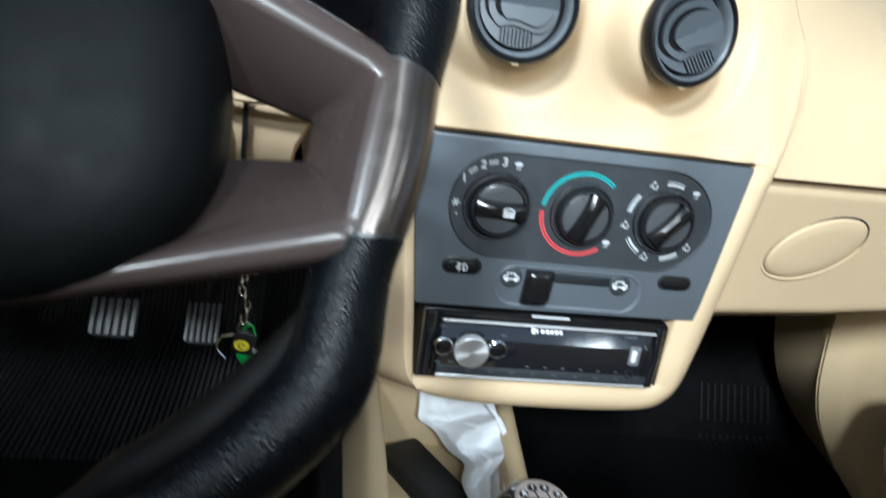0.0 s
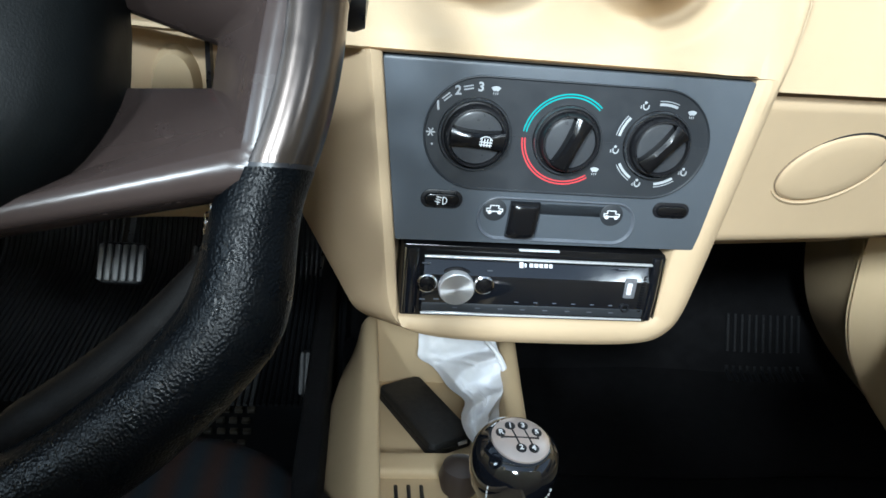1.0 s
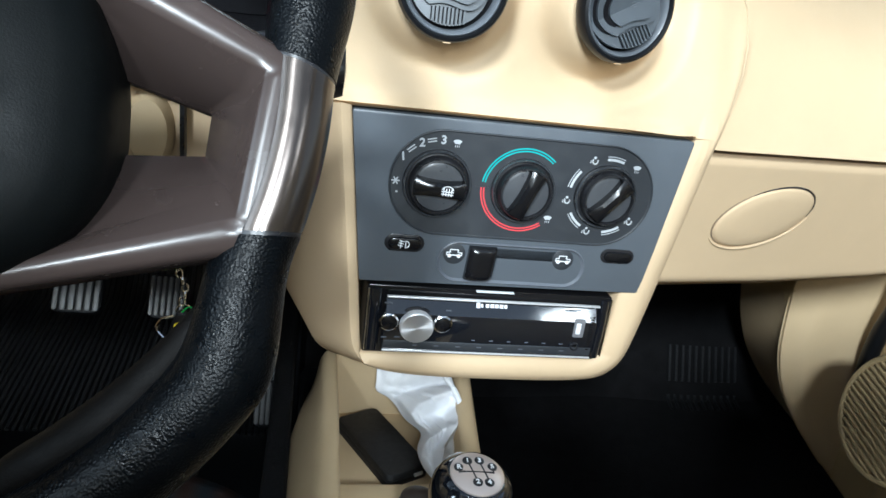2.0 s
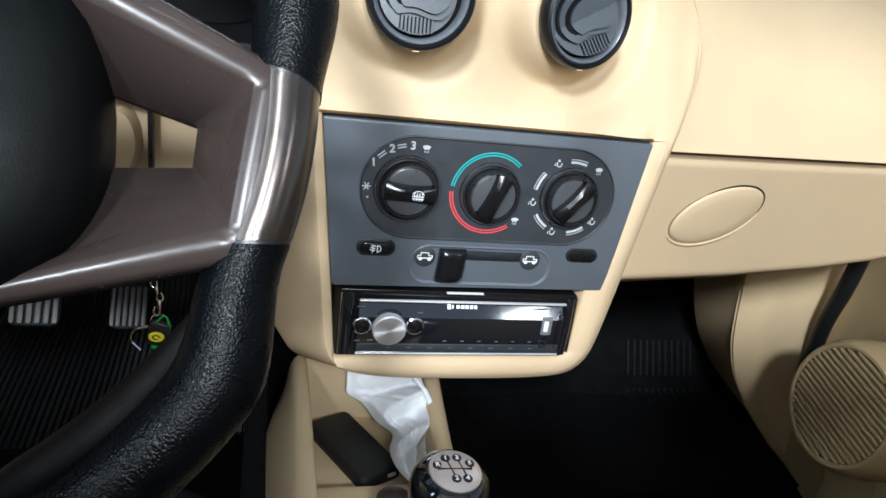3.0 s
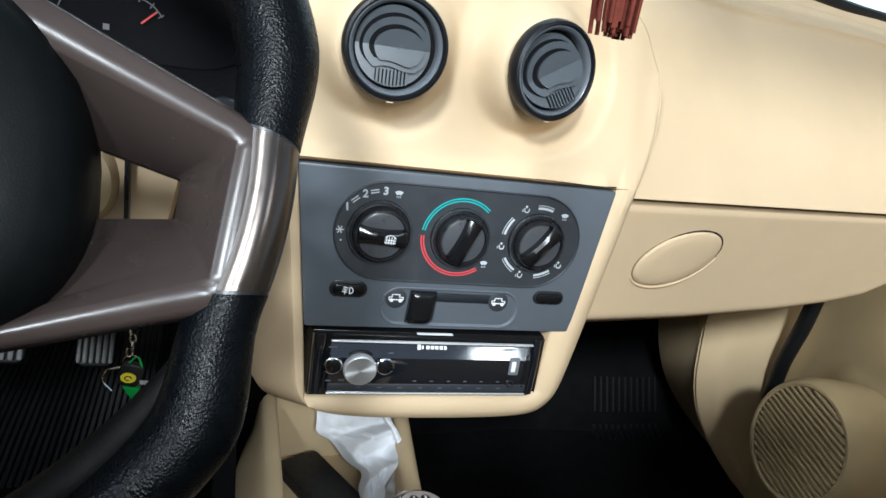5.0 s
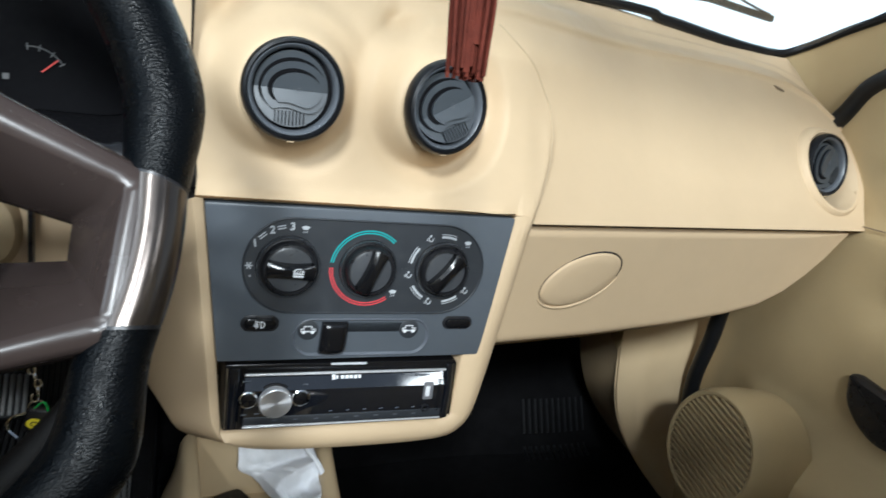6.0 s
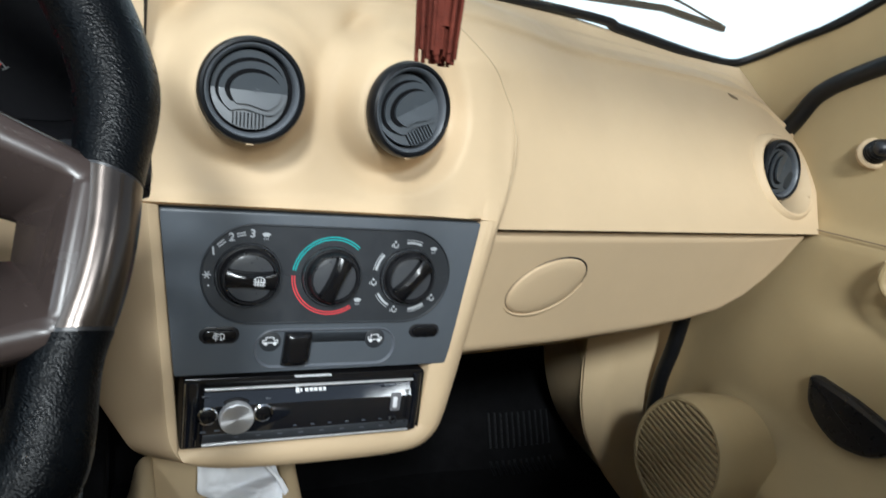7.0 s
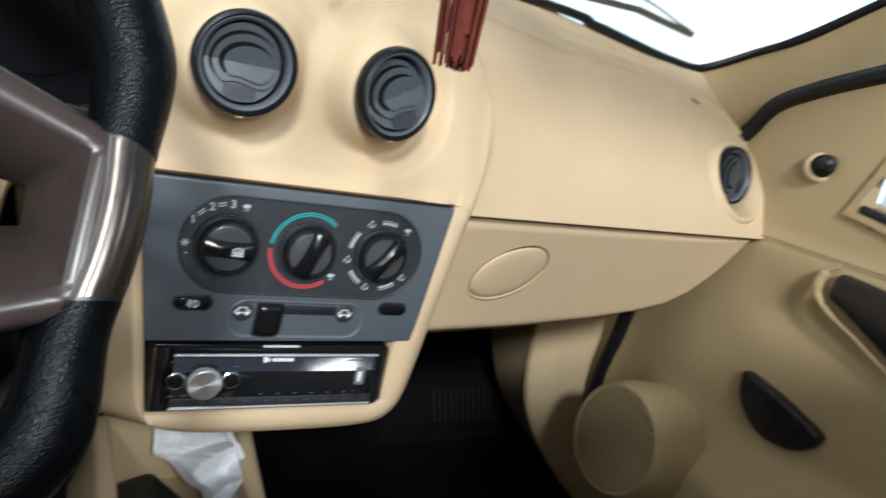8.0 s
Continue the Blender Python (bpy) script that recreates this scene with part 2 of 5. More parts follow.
def prism(poly, h0, h1, bev=0.0008, m=I4, dish=0.0):
    """A plate with a rounded front edge over an outline."""
    loops = [[(*p, h0) for p in poly]]
    if bev:
        loops.append([(*p, h1 - bev) for p in poly])
        loops.append([(*p, h1 - bev * 0.3) for p in inset(poly, bev * 0.3)])
        loops.append([(*p, h1) for p in inset(poly, bev)])
    else:
        loops.append([(*p, h1) for p in poly])
    if dish:
        loops.append([(*p, h1 - dish) for p in inset(poly, bev + dish)])
    return moved(rings(loops), m)


def rrect(w, h, r, cx=0.0, cy=0.0, n=6):
    r = min(r, w / 2 - 1e-5, h / 2 - 1e-5)
    out = []
    for sx, sy, a0 in ((1, -1, -90), (1, 1, 0), (-1, 1, 90), (-1, -1, 180)):
        for k in range(n + 1):
            a = radians(a0 + 90 * k / n)
            out.append((cx + sx * (w / 2 - r) + r * math.cos(a), cy + sy * (h / 2 - r) + r * math.sin(a)))
    return out


def rounded(poly, r, n=5):
    """An outline with its corners rounded."""
    out, k = [], len(poly)
    for i in range(k):
        p, q, s = Vector(poly[i - 1]), Vector(poly[i]), Vector(poly[(i + 1) % k])
        a, b = (p - q), (s - q)
        d = min(r, a.length * 0.45, b.length * 0.45)
        a, b = q + a.normalized() * d, q + b.normalized() * d
        for j in range(n + 1):
            t = j / n
            c = a * (1 - t) ** 2 + q * 2 * t * (1 - t) + b * t * t
            out.append((c.x, c.y))
    return out


def lathe(profile, n=48, m=I4, cap=True, crease=0.0):
    """Turns a profile of (radius, height) round local z; crease tips its lower half forward."""
    return moved(rings([[(r * math.cos(math.tau * k / n), r * math.sin(math.tau * k / n), h + crease * max(0.0, -r * math.sin(math.tau * k / n))) for k in range(n)] for r, h in profile], cap=cap), m)


def arcband(r0, r1, a0, a1, h0, h1, n=24, m=I4):
    """A flat band along an arc (degrees)."""
    poly = [(r1 * math.cos(radians(a0 + (a1 - a0) * k / n)), r1 * math.sin(radians(a0 + (a1 - a0) * k / n))) for k in range(n + 1)]
    poly += [(r0 * math.cos(radians(a1 + (a0 - a1) * k / n)), r0 * math.sin(radians(a1 + (a0 - a1) * k / n))) for k in range(n + 1)]
    bm = bmesh.new()
    lo, hi = [bm.verts.new((*p, h0)) for p in poly], [bm.verts.new((*p, h1)) for p in poly]
    k = len(poly)
    for i in range(k):
        bm.faces.new((lo[i], lo[(i + 1) % k], hi[(i + 1) % k], hi[i]))
    for i in range(n):
        bm.faces.new((hi[i], hi[i + 1], hi[k - 2 - i], hi[k - 1 - i]))
        bm.faces.new((lo[i], lo[i + 1], lo[k - 2 - i], lo[k - 1 - i]))
    return moved(bm, m)


def tube(path, r, n=10, m=I4, closed=False, flat=1.0):
    """A round bar along points; r may be a list."""
    pts = [Vector(p) for p in path]
    k = len(pts)
    rs = r if isinstance(r, (list, tuple)) else [r] * k
    loops, side = [], None
    for i, p in enumerate(pts):
        d = (pts[(i + 1) % k] - pts[i - 1]) if closed else (pts[min(i + 1, k - 1)] - pts[max(i - 1, 0)])
        d.normalize()
        if side is None:
            side = d.orthogonal().normalized()
        side = (side - d * side.dot(d)).normalized()
        up = d.cross(side)
        loops.append([p + rs[i] * (math.cos(math.tau * j / n) * side + flat * math.sin(math.tau * j / n) * up) for j in range(n)])
    if closed:
        loops.append(loops[0])
    return moved(rings(loops, cap=not closed), m)


def sweep(path, section, m=I4, up=(0, 0, 1)):
    """A section (sideways, up) carried along a path of points."""
    pts = [Vector(p) for p in path]
    loops = []
    for i, p in enumerate(pts):
        d = (pts[min(i + 1, len(pts) - 1)] - pts[max(i - 1, 0)]).normalized()
        s = d.cross(Vector(up)).normalized()
        u = s.cross(d)
        loops.append([p + a * s + b * u for a, b in section])
    return moved(rings(loops), m)


def sheet(fn, us, vs, thick, m=I4, keep=None, back=(0, 1, 0)):
    """A skin of some thickness over a grid; fn(u, v) gives its points."""
    bm = bmesh.new()
    grid = [[bm.verts.new(fn(u, v)) for v in vs] for u in us]
    for i in range(len(us) - 1):
        for j in range(len(vs) - 1):
            if keep is None or keep((us[i] + us[i + 1]) / 2, (vs[j] + vs[j + 1]) / 2):
                bm.faces.new((grid[i][j], grid[i + 1][j], grid[i + 1][j + 1], grid[i][j + 1]))
    bmesh.ops.delete(bm, geom=[v for v in bm.verts if not v.link_faces], context="VERTS")
    if thick:
        res = bmesh.ops.extrude_face_region(bm, geom=bm.faces[:])
        for v in (g for g in res["geom"] if isinstance(g, bmesh.types.BMVert)):
            v.co += Vector(back) * thick
    return moved(bm, m)


def text(body, size, m, name, material, parent, extrude=0.0002):
    cu = bpy.data.curves.new(name, "FONT")
    cu.body, cu.size, cu.align_x, cu.align_y, cu.extrude = body, size, "CENTER", "CENTER", extrude
    cu.resolution_u, cu.offset = 3, size * 0.03
    tmp = new("tmp", cu)
    me = bpy.data.meshes.new_from_object(tmp.evaluated_get(bpy.context.evaluated_depsgraph_get()))
    bpy.data.objects.remove(tmp)
    bpy.data.curves.remove(cu)
    bm = bmesh.new()
    bm.from_mesh(me)
    bpy.data.meshes.remove(me)
    return part(name, moved(bm, m), material, parent)


def lerp(a, b, t):
    return a + (b - a) * t


def smooth(a, b, x):
    t = min(1.0, max(0.0, (x - a) / (b - a)))
    return t * t * (3 - 2 * t)


def curve(x, knots):
    """A smooth line through (x, value) knots."""
    if x <= knots[0][0]:
        return knots[0][1]
    for (a, va), (b, vb) in zip(knots, knots[1:]):
        if x <= b:
            return lerp(va, vb, (x - a) / (b - a))
    return knots[-1][1]


def spline(pts, n=8):
    """Catmull-Rom through points."""
    P = [Vector(p) for p in pts]
    P = [2 * P[0] - P[1]] + P + [2 * P[-1] - P[-2]]
    out = []
    for i in range(1, len(P) - 2):
        a, b, c, d = P[i - 1 : i + 3]
        for k in range(n):
            t = k / n
            out.append(0.5 * (2 * b + (c - a) * t + (2 * a - 5 * b + 4 * c - d) * t * t + (3 * b - a - 3 * c + d) * t**3))
    return out + [P[-2]]


def dots(n, a, b):
    return [lerp(a, b, k / (n - 1)) for k in range(n)]


def DP(*p):
    return D @ Vector(p)


# ---- the large structure: cabin shell ----
def box(x0, x1, y0, y1, z0, z1, m=I4, bev=0.0):
    bm = bmesh.new()
    bmesh.ops.create_cube(bm, size=1.0)
    bm.transform(Matrix.Translation(((x0 + x1) / 2, (y0 + y1) / 2, (z0 + z1) / 2)) @ Matrix.Diagonal((x1 - x0, y1 - y0, z1 - z0, 1)))
    if bev:
        bmesh.ops.bevel(bm, geom=bm.edges[:], offset=bev, segments=3, affect="EDGES", profile=0.5)
    return moved(bm, m)


def floor_point(u, v):
    """Footwell: flat floor, then a toe board that rises ahead."""
    y = v
    b = lerp(0.56, 0.36, smooth(-0.15, -0.02, u))
    z = 0.0 if y < b else (y - b) * 0.95
    return (u, y if y < b else b + (y - b) * 0.9, z + 0.004 * math.sin(u * 17) * math.sin(y * 13))


floor = part("floor", sheet(floor_point, dots(41, -0.74, 0.70), dots(54, -1.74, 0.95), 0.02, back=(0, 0, -1)), CARPET)
tagged(floor, "black carpeted car floor rising to the toe board", "floor", kind="structure")

ground = bmesh.new()
bmesh.ops.create_grid(ground, x_segments=40, y_segments=40, size=400)
ground = part("ground", moved(ground, Matrix.Translation((0, 0, -0.35))), GROUNDM)
tagged(ground, "pale concrete ground outside the car", "ground", kind="structure")

back = part("backdrop", sheet(lambda u, v: (9 * math.sin(u), 9 * math.cos(u), v), dots(24, -1.1, 1.1), dots(4, -0.35, 9.0), 0.05), glow("bright_overcast", (0.88, 0.96, 1.0), 0.18))
tagged(back, "bright overcast sky ahead of the car", "backdrop", kind="structure")

# Unseen added walls; their stepped heights shade the wheel, footwell and lower door.
wall = part("wall_rear_shade", join(box(-0.738, -0.49, -0.68, -0.60, -0.02, 1.10), box(-0.49, -0.17, -0.68, -0.60, -0.02, 0.866), box(-0.17, -0.06, -0.68, -0.60, -0.02, 0.74), box(-0.06, 0.698, -0.68, -0.60, -0.02, 0.93), box(-0.74, 0.74, -1.79, -1.74, -0.02, 1.19)), DOORB)
tagged(wall, "unseen stepped walls behind the front seats, added to block light and close the cabin", "wall", kind="structure")
# Unseen headliner; its opening is added so sun and lamps reach the dash.
ceiling = part("ceiling", join(box(-0.70, 0.05, -0.50, -0.335, 1.19, 1.22), box(0.05, 0.60, -0.50, -0.335, 1.19, 1.22), box(-0.80, -0.70, -1.79, -0.335, 1.19, 1.22), box(0.60, 0.74, -1.79, -0.335, 1.19, 1.22), box(-0.70, 0.60, -1.79, -1.15, 1.19, 1.22)), ROOFM)
tagged(ceiling, "unseen pale grey fabric headliner with an opening added to let light in", "ceiling", kind="structure")
firewall = part("wall_front", box(-0.74, 0.72, 0.86, 0.90, 0.30, 0.66), CARPET)
# Unseen side; the rear part is walled up to cut the light.
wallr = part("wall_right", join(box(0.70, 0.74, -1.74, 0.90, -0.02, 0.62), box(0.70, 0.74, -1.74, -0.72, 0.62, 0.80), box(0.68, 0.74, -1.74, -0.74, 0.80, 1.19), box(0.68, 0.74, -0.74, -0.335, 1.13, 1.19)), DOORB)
tagged(wallr, "unseen plain body side, closed behind the front window to cut light", "wall", kind="structure")
# Unseen black sheet added behind the dash to stop light reaching the footwell.
bulk = part("added_bulkhead", sheet(lambda u, v: (u, lerp(0.235, 0.90, v), lerp(0.672, 0.630, v)), dots(8, -0.78, 0.52), [0, 0.5, 1], 0.012, back=(0, 0, -1)), BLACK)
tagged(bulk, "unseen black cowl panel, added to keep light out of the footwell", "trim", kind="structure")
tagged(firewall, "black bulkhead ahead of the footwell", "wall", kind="structure")
# Unseen left side, walled up at the rear to limit light from there.
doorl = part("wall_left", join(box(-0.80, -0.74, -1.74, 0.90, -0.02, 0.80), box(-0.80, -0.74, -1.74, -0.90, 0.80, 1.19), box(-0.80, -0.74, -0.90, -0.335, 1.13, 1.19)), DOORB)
tagged(doorl, "unseen beige wall beside the driver, closed further back to cut light", "wall", kind="structure")

# ---- dashboard ----
V1, V2 = (-0.0870, -0.0229, 0.1456), (0.0236, -0.0131, 0.1451)
V2_YAW = 14.0


def front(x):
    """How far ahead the dash face lies at the glove box joint."""
    return 0.004 + 0.13 * max(0.0, x - 0.03) + 0.02 * smooth(-0.16, -0.35, x)


def lip_height(x):
    return curve(x, [(-0.7, 0.23), (-0.2, 0.235), (0.1, 0.238), (0.21, 0.234), (0.381, 0.232), (0.45, 0.230), (0.515, 0.224), (0.562, 0.207), (0.587, 0.187), (0.604, 0.158)])


def rubber_height(x):
    return curve(x, [(-0.7, 0.262), (-0.2, 0.272), (0.273, 0.268), (0.352, 0.260), (0.44, 0.250), (0.50, 0.2465), (0.545, 0.246), (0.57, 0.23), (0.6, 0.2)])


LIP = 1.1  # how much more the lip lies back than the face below it
SEAM = [(0.0, 0.119), (0.15, 0.128), (0.29, 0.136), (0.42, 0.139), (0.54, 0.134), (0.67, 0.117), (0.78, 0.094), (0.85, 0.080)]


def upper(x, s):
    """The upper dash: s 0 at the joint, 1 at the lip, on to 1.25 behind it."""
    zl = lip_height(x)
    z0 = 0.0660 - 0.0090 * smooth(0.104, 0.128, x)
    slope = 0.12 + 0.57 * smooth(0.08, 0.30, x)
    if s <= 0:
        return (x, front(x) + 0.016 * min(1, -s * 7), z0 + 0.004 * s)
    if s <= 1:
        z = lerp(z0, zl, s)
        y = front(x) + slope * (z - z0) - 0.010 * math.sin(math.pi * s) * smooth(0.1, 0.3, x)
        y += 3.0 * max(0.0, z - 0.185) ** 1.5 * (1 - smooth(0.08, 0.30, x))
        for hx, hz in ((-0.122, 0.186), (-0.003, 0.188)):
            y += 0.026 * math.exp(-(((x - hx) / 0.014) ** 2) - ((z - hz) / 0.021) ** 2)
        y -= 0.0055 * smooth(0.895, 0.935, s)
        y += LIP * max(0.0, s - 0.94) * (zl - z0) * smooth(0.1, 0.3, x)
        y -= 0.004 * math.exp(-((s / 0.04) ** 2)) * (1 - smooth(0.086, 0.098, x))
    else:
        k = (s - 1) / 0.25
        ya = front(x) + slope * (zl - z0) - 0.0055 + LIP * 0.06 * (zl - z0) * smooth(0.1, 0.3, x) + 3.0 * max(0.0, zl - 0.185) ** 1.5 * (1 - smooth(0.08, 0.30, x))
        z = lerp(zl, max(rubber_height(x) - 0.004, zl), k) + 0.002 * math.sin(math.pi * min(1, k * 3))
        y = lerp(ya, max(0.205, ya + 0.02), k)
    for (vx, vy, vz), yaw in ((V1, 0.0), (V2, V2_YAW)):
        d = math.hypot(x - vx, (z - vz) * 1.0)
        w = 1 - smooth(0.048, 0.068, d)
        y = lerp(y, vy + 0.0105 + 0.0225 * smooth(0.031, 0.053, d) + math.tan(radians(yaw)) * (x - vx), w)
    # the lower edge swells out to meet the centre frame
    xs_ = curve(max(s, 0.0), SEAM)
    y -= max(0.0, front(x) - 0.0002) * smooth(0.03, 0.08, x) * smooth(xs_ + 0.005, xs_ - 0.005, x) * smooth(0.55, 0.0, max(s, 0))
    # the far end turns towards the door
    y += 0.03 * smooth(0.592, 0.604, x)
    return (x + 0.016 * smooth(0.560, 0.604, x) * math.exp(-(((z - 0.128) / 0.040) ** 2)), y, z)


def not_vent(x, s):
    p = upper(x, s)
    for v, r in ((V1, 0.0275), (V2, 0.0265), ((V3[0] + 0.009, 0, V3[2] - 0.003), 0.0462)):
        if math.hypot((p[0] - v[0]) * (0.92 if v[0] < 0.4 else 1.0), p[2] - v[2]) < r:
            return False
    return not (p[0] < -0.162 and p[2] > 0.07 and p[0] > -0.52)


V3 = (0.537, 0.098, 0.122)
dash = thing("dashboard", DP(0.1, 0.1, 0.0), "beige moulded plastic car dashboard with round vents", "dashboard")
xs = dots(150, -0.20, 0.21) + dots(120, 0.214, 0.604)
ss = [-0.15, 0.0] + dots(70, 0.012, 1.0) + dots(10, 1.03, 1.25)
xs = [-0.72 + 0.02 * k for k in range(26)] + xs
part("upper_dash", sheet(upper, xs, ss, 0.004, D, not_vent), BEIGE, dash, "smooth beige upper dash with a raised lip", sharp=50)

# centre stack: a tapering frame round the controls
PANEL_Q = [(-0.1230, -0.0535), (0.0845, -0.0520), (0.0992, 0.0645), (-0.1370, 0.0640)]
RADIO_X0, RADIO_X1, RADIO_Z0, RADIO_Z1 = -0.1165, 0.0735, -0.1150, -0.0575


def stack_frame():
    """The frame: rounded front face with an opening, thick side walls going ahead."""
    hole = [(-0.1170, -0.1118), (0.0600, -0.1110), (0.0672, -0.1050), (0.0700, -0.0560), (0.0992, 0.0655), (-0.1374, 0.0655), (-0.1232, -0.0535)]
    out = [(-0.128, -0.134), (0.068, -0.1350), (0.0905, -0.1140), (0.1010, -0.0560), (0.1215, 0.0690), (-0.1520, 0.0690), (-0.1370, -0.0560)]
    n = 28

    def resample(poly, r):
        res = []
        k = len(poly)
        for i in range(k):
            a, b = Vector(poly[i]), Vector(poly[(i + 1) % k])
            for j in range(n):
                res.append(a.lerp(b, j / n))
        # round the lower corners
        for _ in range(r):
            res = [(res[i - 1] + res[i] * 2 + res[(i + 1) % len(res)]) / 4 for i in range(len(res))]
        raw = [Vector(poly[i]).lerp(Vector(poly[(i + 1) % k]), j / n) for i in range(k) for j in range(n)]
        res = [a.lerp(b, smooth(0.0, -0.05, a.y)) for a, b in zip(raw, res)]
        return [(p.x, p.y) for p in res]

    o, h = resample(out, 90), resample(hole, 0)
    mid = [((a[0] * 0.5 + b[0] * 0.5), (a[1] * 0.5 + b[1] * 0.5)) for a, b in zip(o, h)]
    big = [(p[0] * 1.04 - 0.001 - 0.018 * smooth(-0.06, -0.13, p[0]), p[1] - 0.004 * smooth(-0.07, -0.125, p[1])) for p in o]
    lv = lambda poly, y: [(x, y, z) for x, z in poly]
    loops = [lv([(x - 0.042 * smooth(-0.05, -0.14, x) + 0.012 * smooth(0.03, 0.09, x), z + 0.012 * smooth(-0.07, -0.13, z)) for x, z in big], 0.16),
             lv(big, 0.030), lv(o, 0.010), lv(inset(o, 0.0035), 0.002), lv(mid, -0.0015), lv(inset(h, -0.0012), 0.0005), lv(h, 0.003), lv(h, 0.05)]
    return moved(rings(loops, cap=False), D)


part("centre_frame", stack_frame(), BEIGE, dash, "beige tapering centre frame with rounded edges", sharp=60)


def frame_shoulder(u, v):
    """The upper end of the frame's right-hand bar, which runs into the dash face."""
    z = lerp(0.044, 0.086, v)
    xl = 0.0966 + 0.13 * (min(z, 0.066) - 0.044)
    xr = 0.1165 + 0.155 * (min(z, 0.069) - 0.044)
    x = lerp(xl, xr, u)
    zl = lip_height(x)
    z0 = 0.0660 - 0.0090 * smooth(0.104, 0.128, x)
    skin = upper(x, max(0.001, (z - z0) / (zl - z0)))[1]
    bar = curve(u, [(0.0, 0.0008), (0.25, -0.0010), (0.5, -0.0015), (0.7, 0.0), (0.83, 0.0022), (1.0, 0.0100)])
    y = lerp(bar, skin, smooth(0.050, 0.078, z))
    proud = min(1.0, 4 * u, 4 * (1 - u)) * min(1.0, 4 * v, 4 * (1 - v))
    return (x, y + 0.0003 - 0.0010 * proud, z)


part("frame_shoulder", sheet(frame_shoulder, dots(25, 0, 1), dots(25, 0, 1), 0.006, D), BEIGE, dash, sharp=60)

# joint between the centre and the passenger side
seam_path = [upper(curve(s, SEAM), s) for s in dots(70, 0.02, 0.85)]
part("joint", tube([(p[0], p[1] - 0.0003, p[2]) for p in seam_path], 0.0005, 6, D), BEIGE_JOINT, dash)

# lower dash behind the wheel
def lower_left(x, v):
    z = lerp(0.098, -0.070 + 0.12 * smooth(-0.235, -0.205, x), v)
    return (x, 0.03 + 0.015 * math.cos((x + 0.25) * 18) + 0.02 * smooth(0.9, 1.0, v), z)


part("knee_panel", sheet(lower_left, [x for x in dots(60, -0.72, -0.145)], dots(16, 0, 1), 0.006, D), BEIGE, dash, "pale beige panel below the instruments")
part("panel_joint", box(-0.2475, -0.2445, 0.036, 0.046, -0.055, 0.07, D), BLACK, dash)
part("cover_boss", lathe([(0.0, 0.012), (0.018, 0.010), (0.024, 0.0), (0.026, -0.006)], 32, plate(-0.268, 0.046, 0.028) @ Matrix.Diagonal((0.7, 1.2, 1, 1))), BEIGE_LOW, dash)

# ---- glove box ----
glove = thing("glove_box", DP(0.35, 0.1, -0.07), "closed beige glove box with an oval latch", "glove box")


def lid_bottom(x):
    return curve(x, [(0.09, -0.081), (0.25, -0.078), (0.36, -0.071), (0.43, -0.063), (0.48, -0.053), (0.515, -0.035), (0.540, -0.011), (0.558, 0.014), (0.574, 0.050)])


def lid(x, v):
    zb = lid_bottom(x)
    if v <= 1:
        z = lerp(0.0525, zb, v)
        d = 0.0525 - z
        return (x, front(x) + 0.008 + 0.36 * d - 0.6 * d * d + 0.004 * (1 - smooth(0, 0.06, v)) + 0.02 * smooth(0.85, 1, v) ** 2, z)
    k = (v - 1) / 0.3
    p = lid(x, 1.0)
    return (x, p[1] + 0.10 * k, p[2] - 0.004 * math.sin(k * 3.1) + 0.01 * k)


part("lid", sheet(lid, dots(90, 0.095, 0.5745), dots(40, 0, 1) + dots(6, 1.05, 1.3), 0.004, D), BEIGE, glove, "beige moulded lid", sharp=50)
# dark slot above the lid
part("joint", sheet(lambda x, v: (x, front(x) + 0.012, lerp(0.0590, 0.0485, v)), dots(40, 0.122, 0.562), [0, 1], 0.01, D), BEIGE_GAP, glove)


LATCH = (0.2054, -0.0010, 0.0430, 0.0245, 20)  # centre, half length, half height, slant


def latch():
    """An oval pull, set slantwise, dished at its lower edge."""
    cx, cz = LATCH[:2]
    loops = []
    for scale, h in ((1.10, -0.004), (1.06, 0.0003), (1.0, 0.0022), (0.94, 0.0030), (0.6, 0.0036), (0.02, 0.0038)):
        loop = []
        for k in range(48):
            a = math.tau * k / 48
            u, w = LATCH[2] * scale * math.cos(a), LATCH[3] * scale * math.sin(a)
            c, s = math.cos(radians(LATCH[4])), math.sin(radians(LATCH[4]))
            x, z = cx + u * c - w * s, cz + u * s + w * c
            vv = (0.0525 - z) / (0.0525 - lid_bottom(x))
            loop.append((x, lid(x, vv)[1] - h, z))
        loops.append(loop)
    return moved(rings(loops), D)


part("latch", latch(), BEIGE, glove, "oval beige latch set into the lid")


def latch_groove(scale, a0, a1, r):
    pts = []
    for k in range(33):
        a = radians(lerp(a0, a1, k / 32))
        u, w = LATCH[2] * scale * math.cos(a), LATCH[3] * scale * math.sin(a)
        c, s = math.cos(radians(LATCH[4])), math.sin(radians(LATCH[4]))
        x, z = LATCH[0] + u * c - w * s, LATCH[1] + u * s + w * c
        vv = (0.0525 - z) / (0.0525 - lid_bottom(x))
        pts.append((x, lid(x, vv)[1] - 0.0004, z))
    return tube(pts, [r * (0.3 + 0.7 * math.sin(math.pi * k / 32)) for k in range(33)], 6, D)


part("groove", latch_groove(1.06, -28, 105, 0.0011), BLACK, glove)
part("groove", latch_groove(1.06, 100, 215, 0.0008), BEIGE_GAP, glove)
part("dished_edge", latch_groove(1.12, 190, 330, 0.0018), BEIGE, glove)


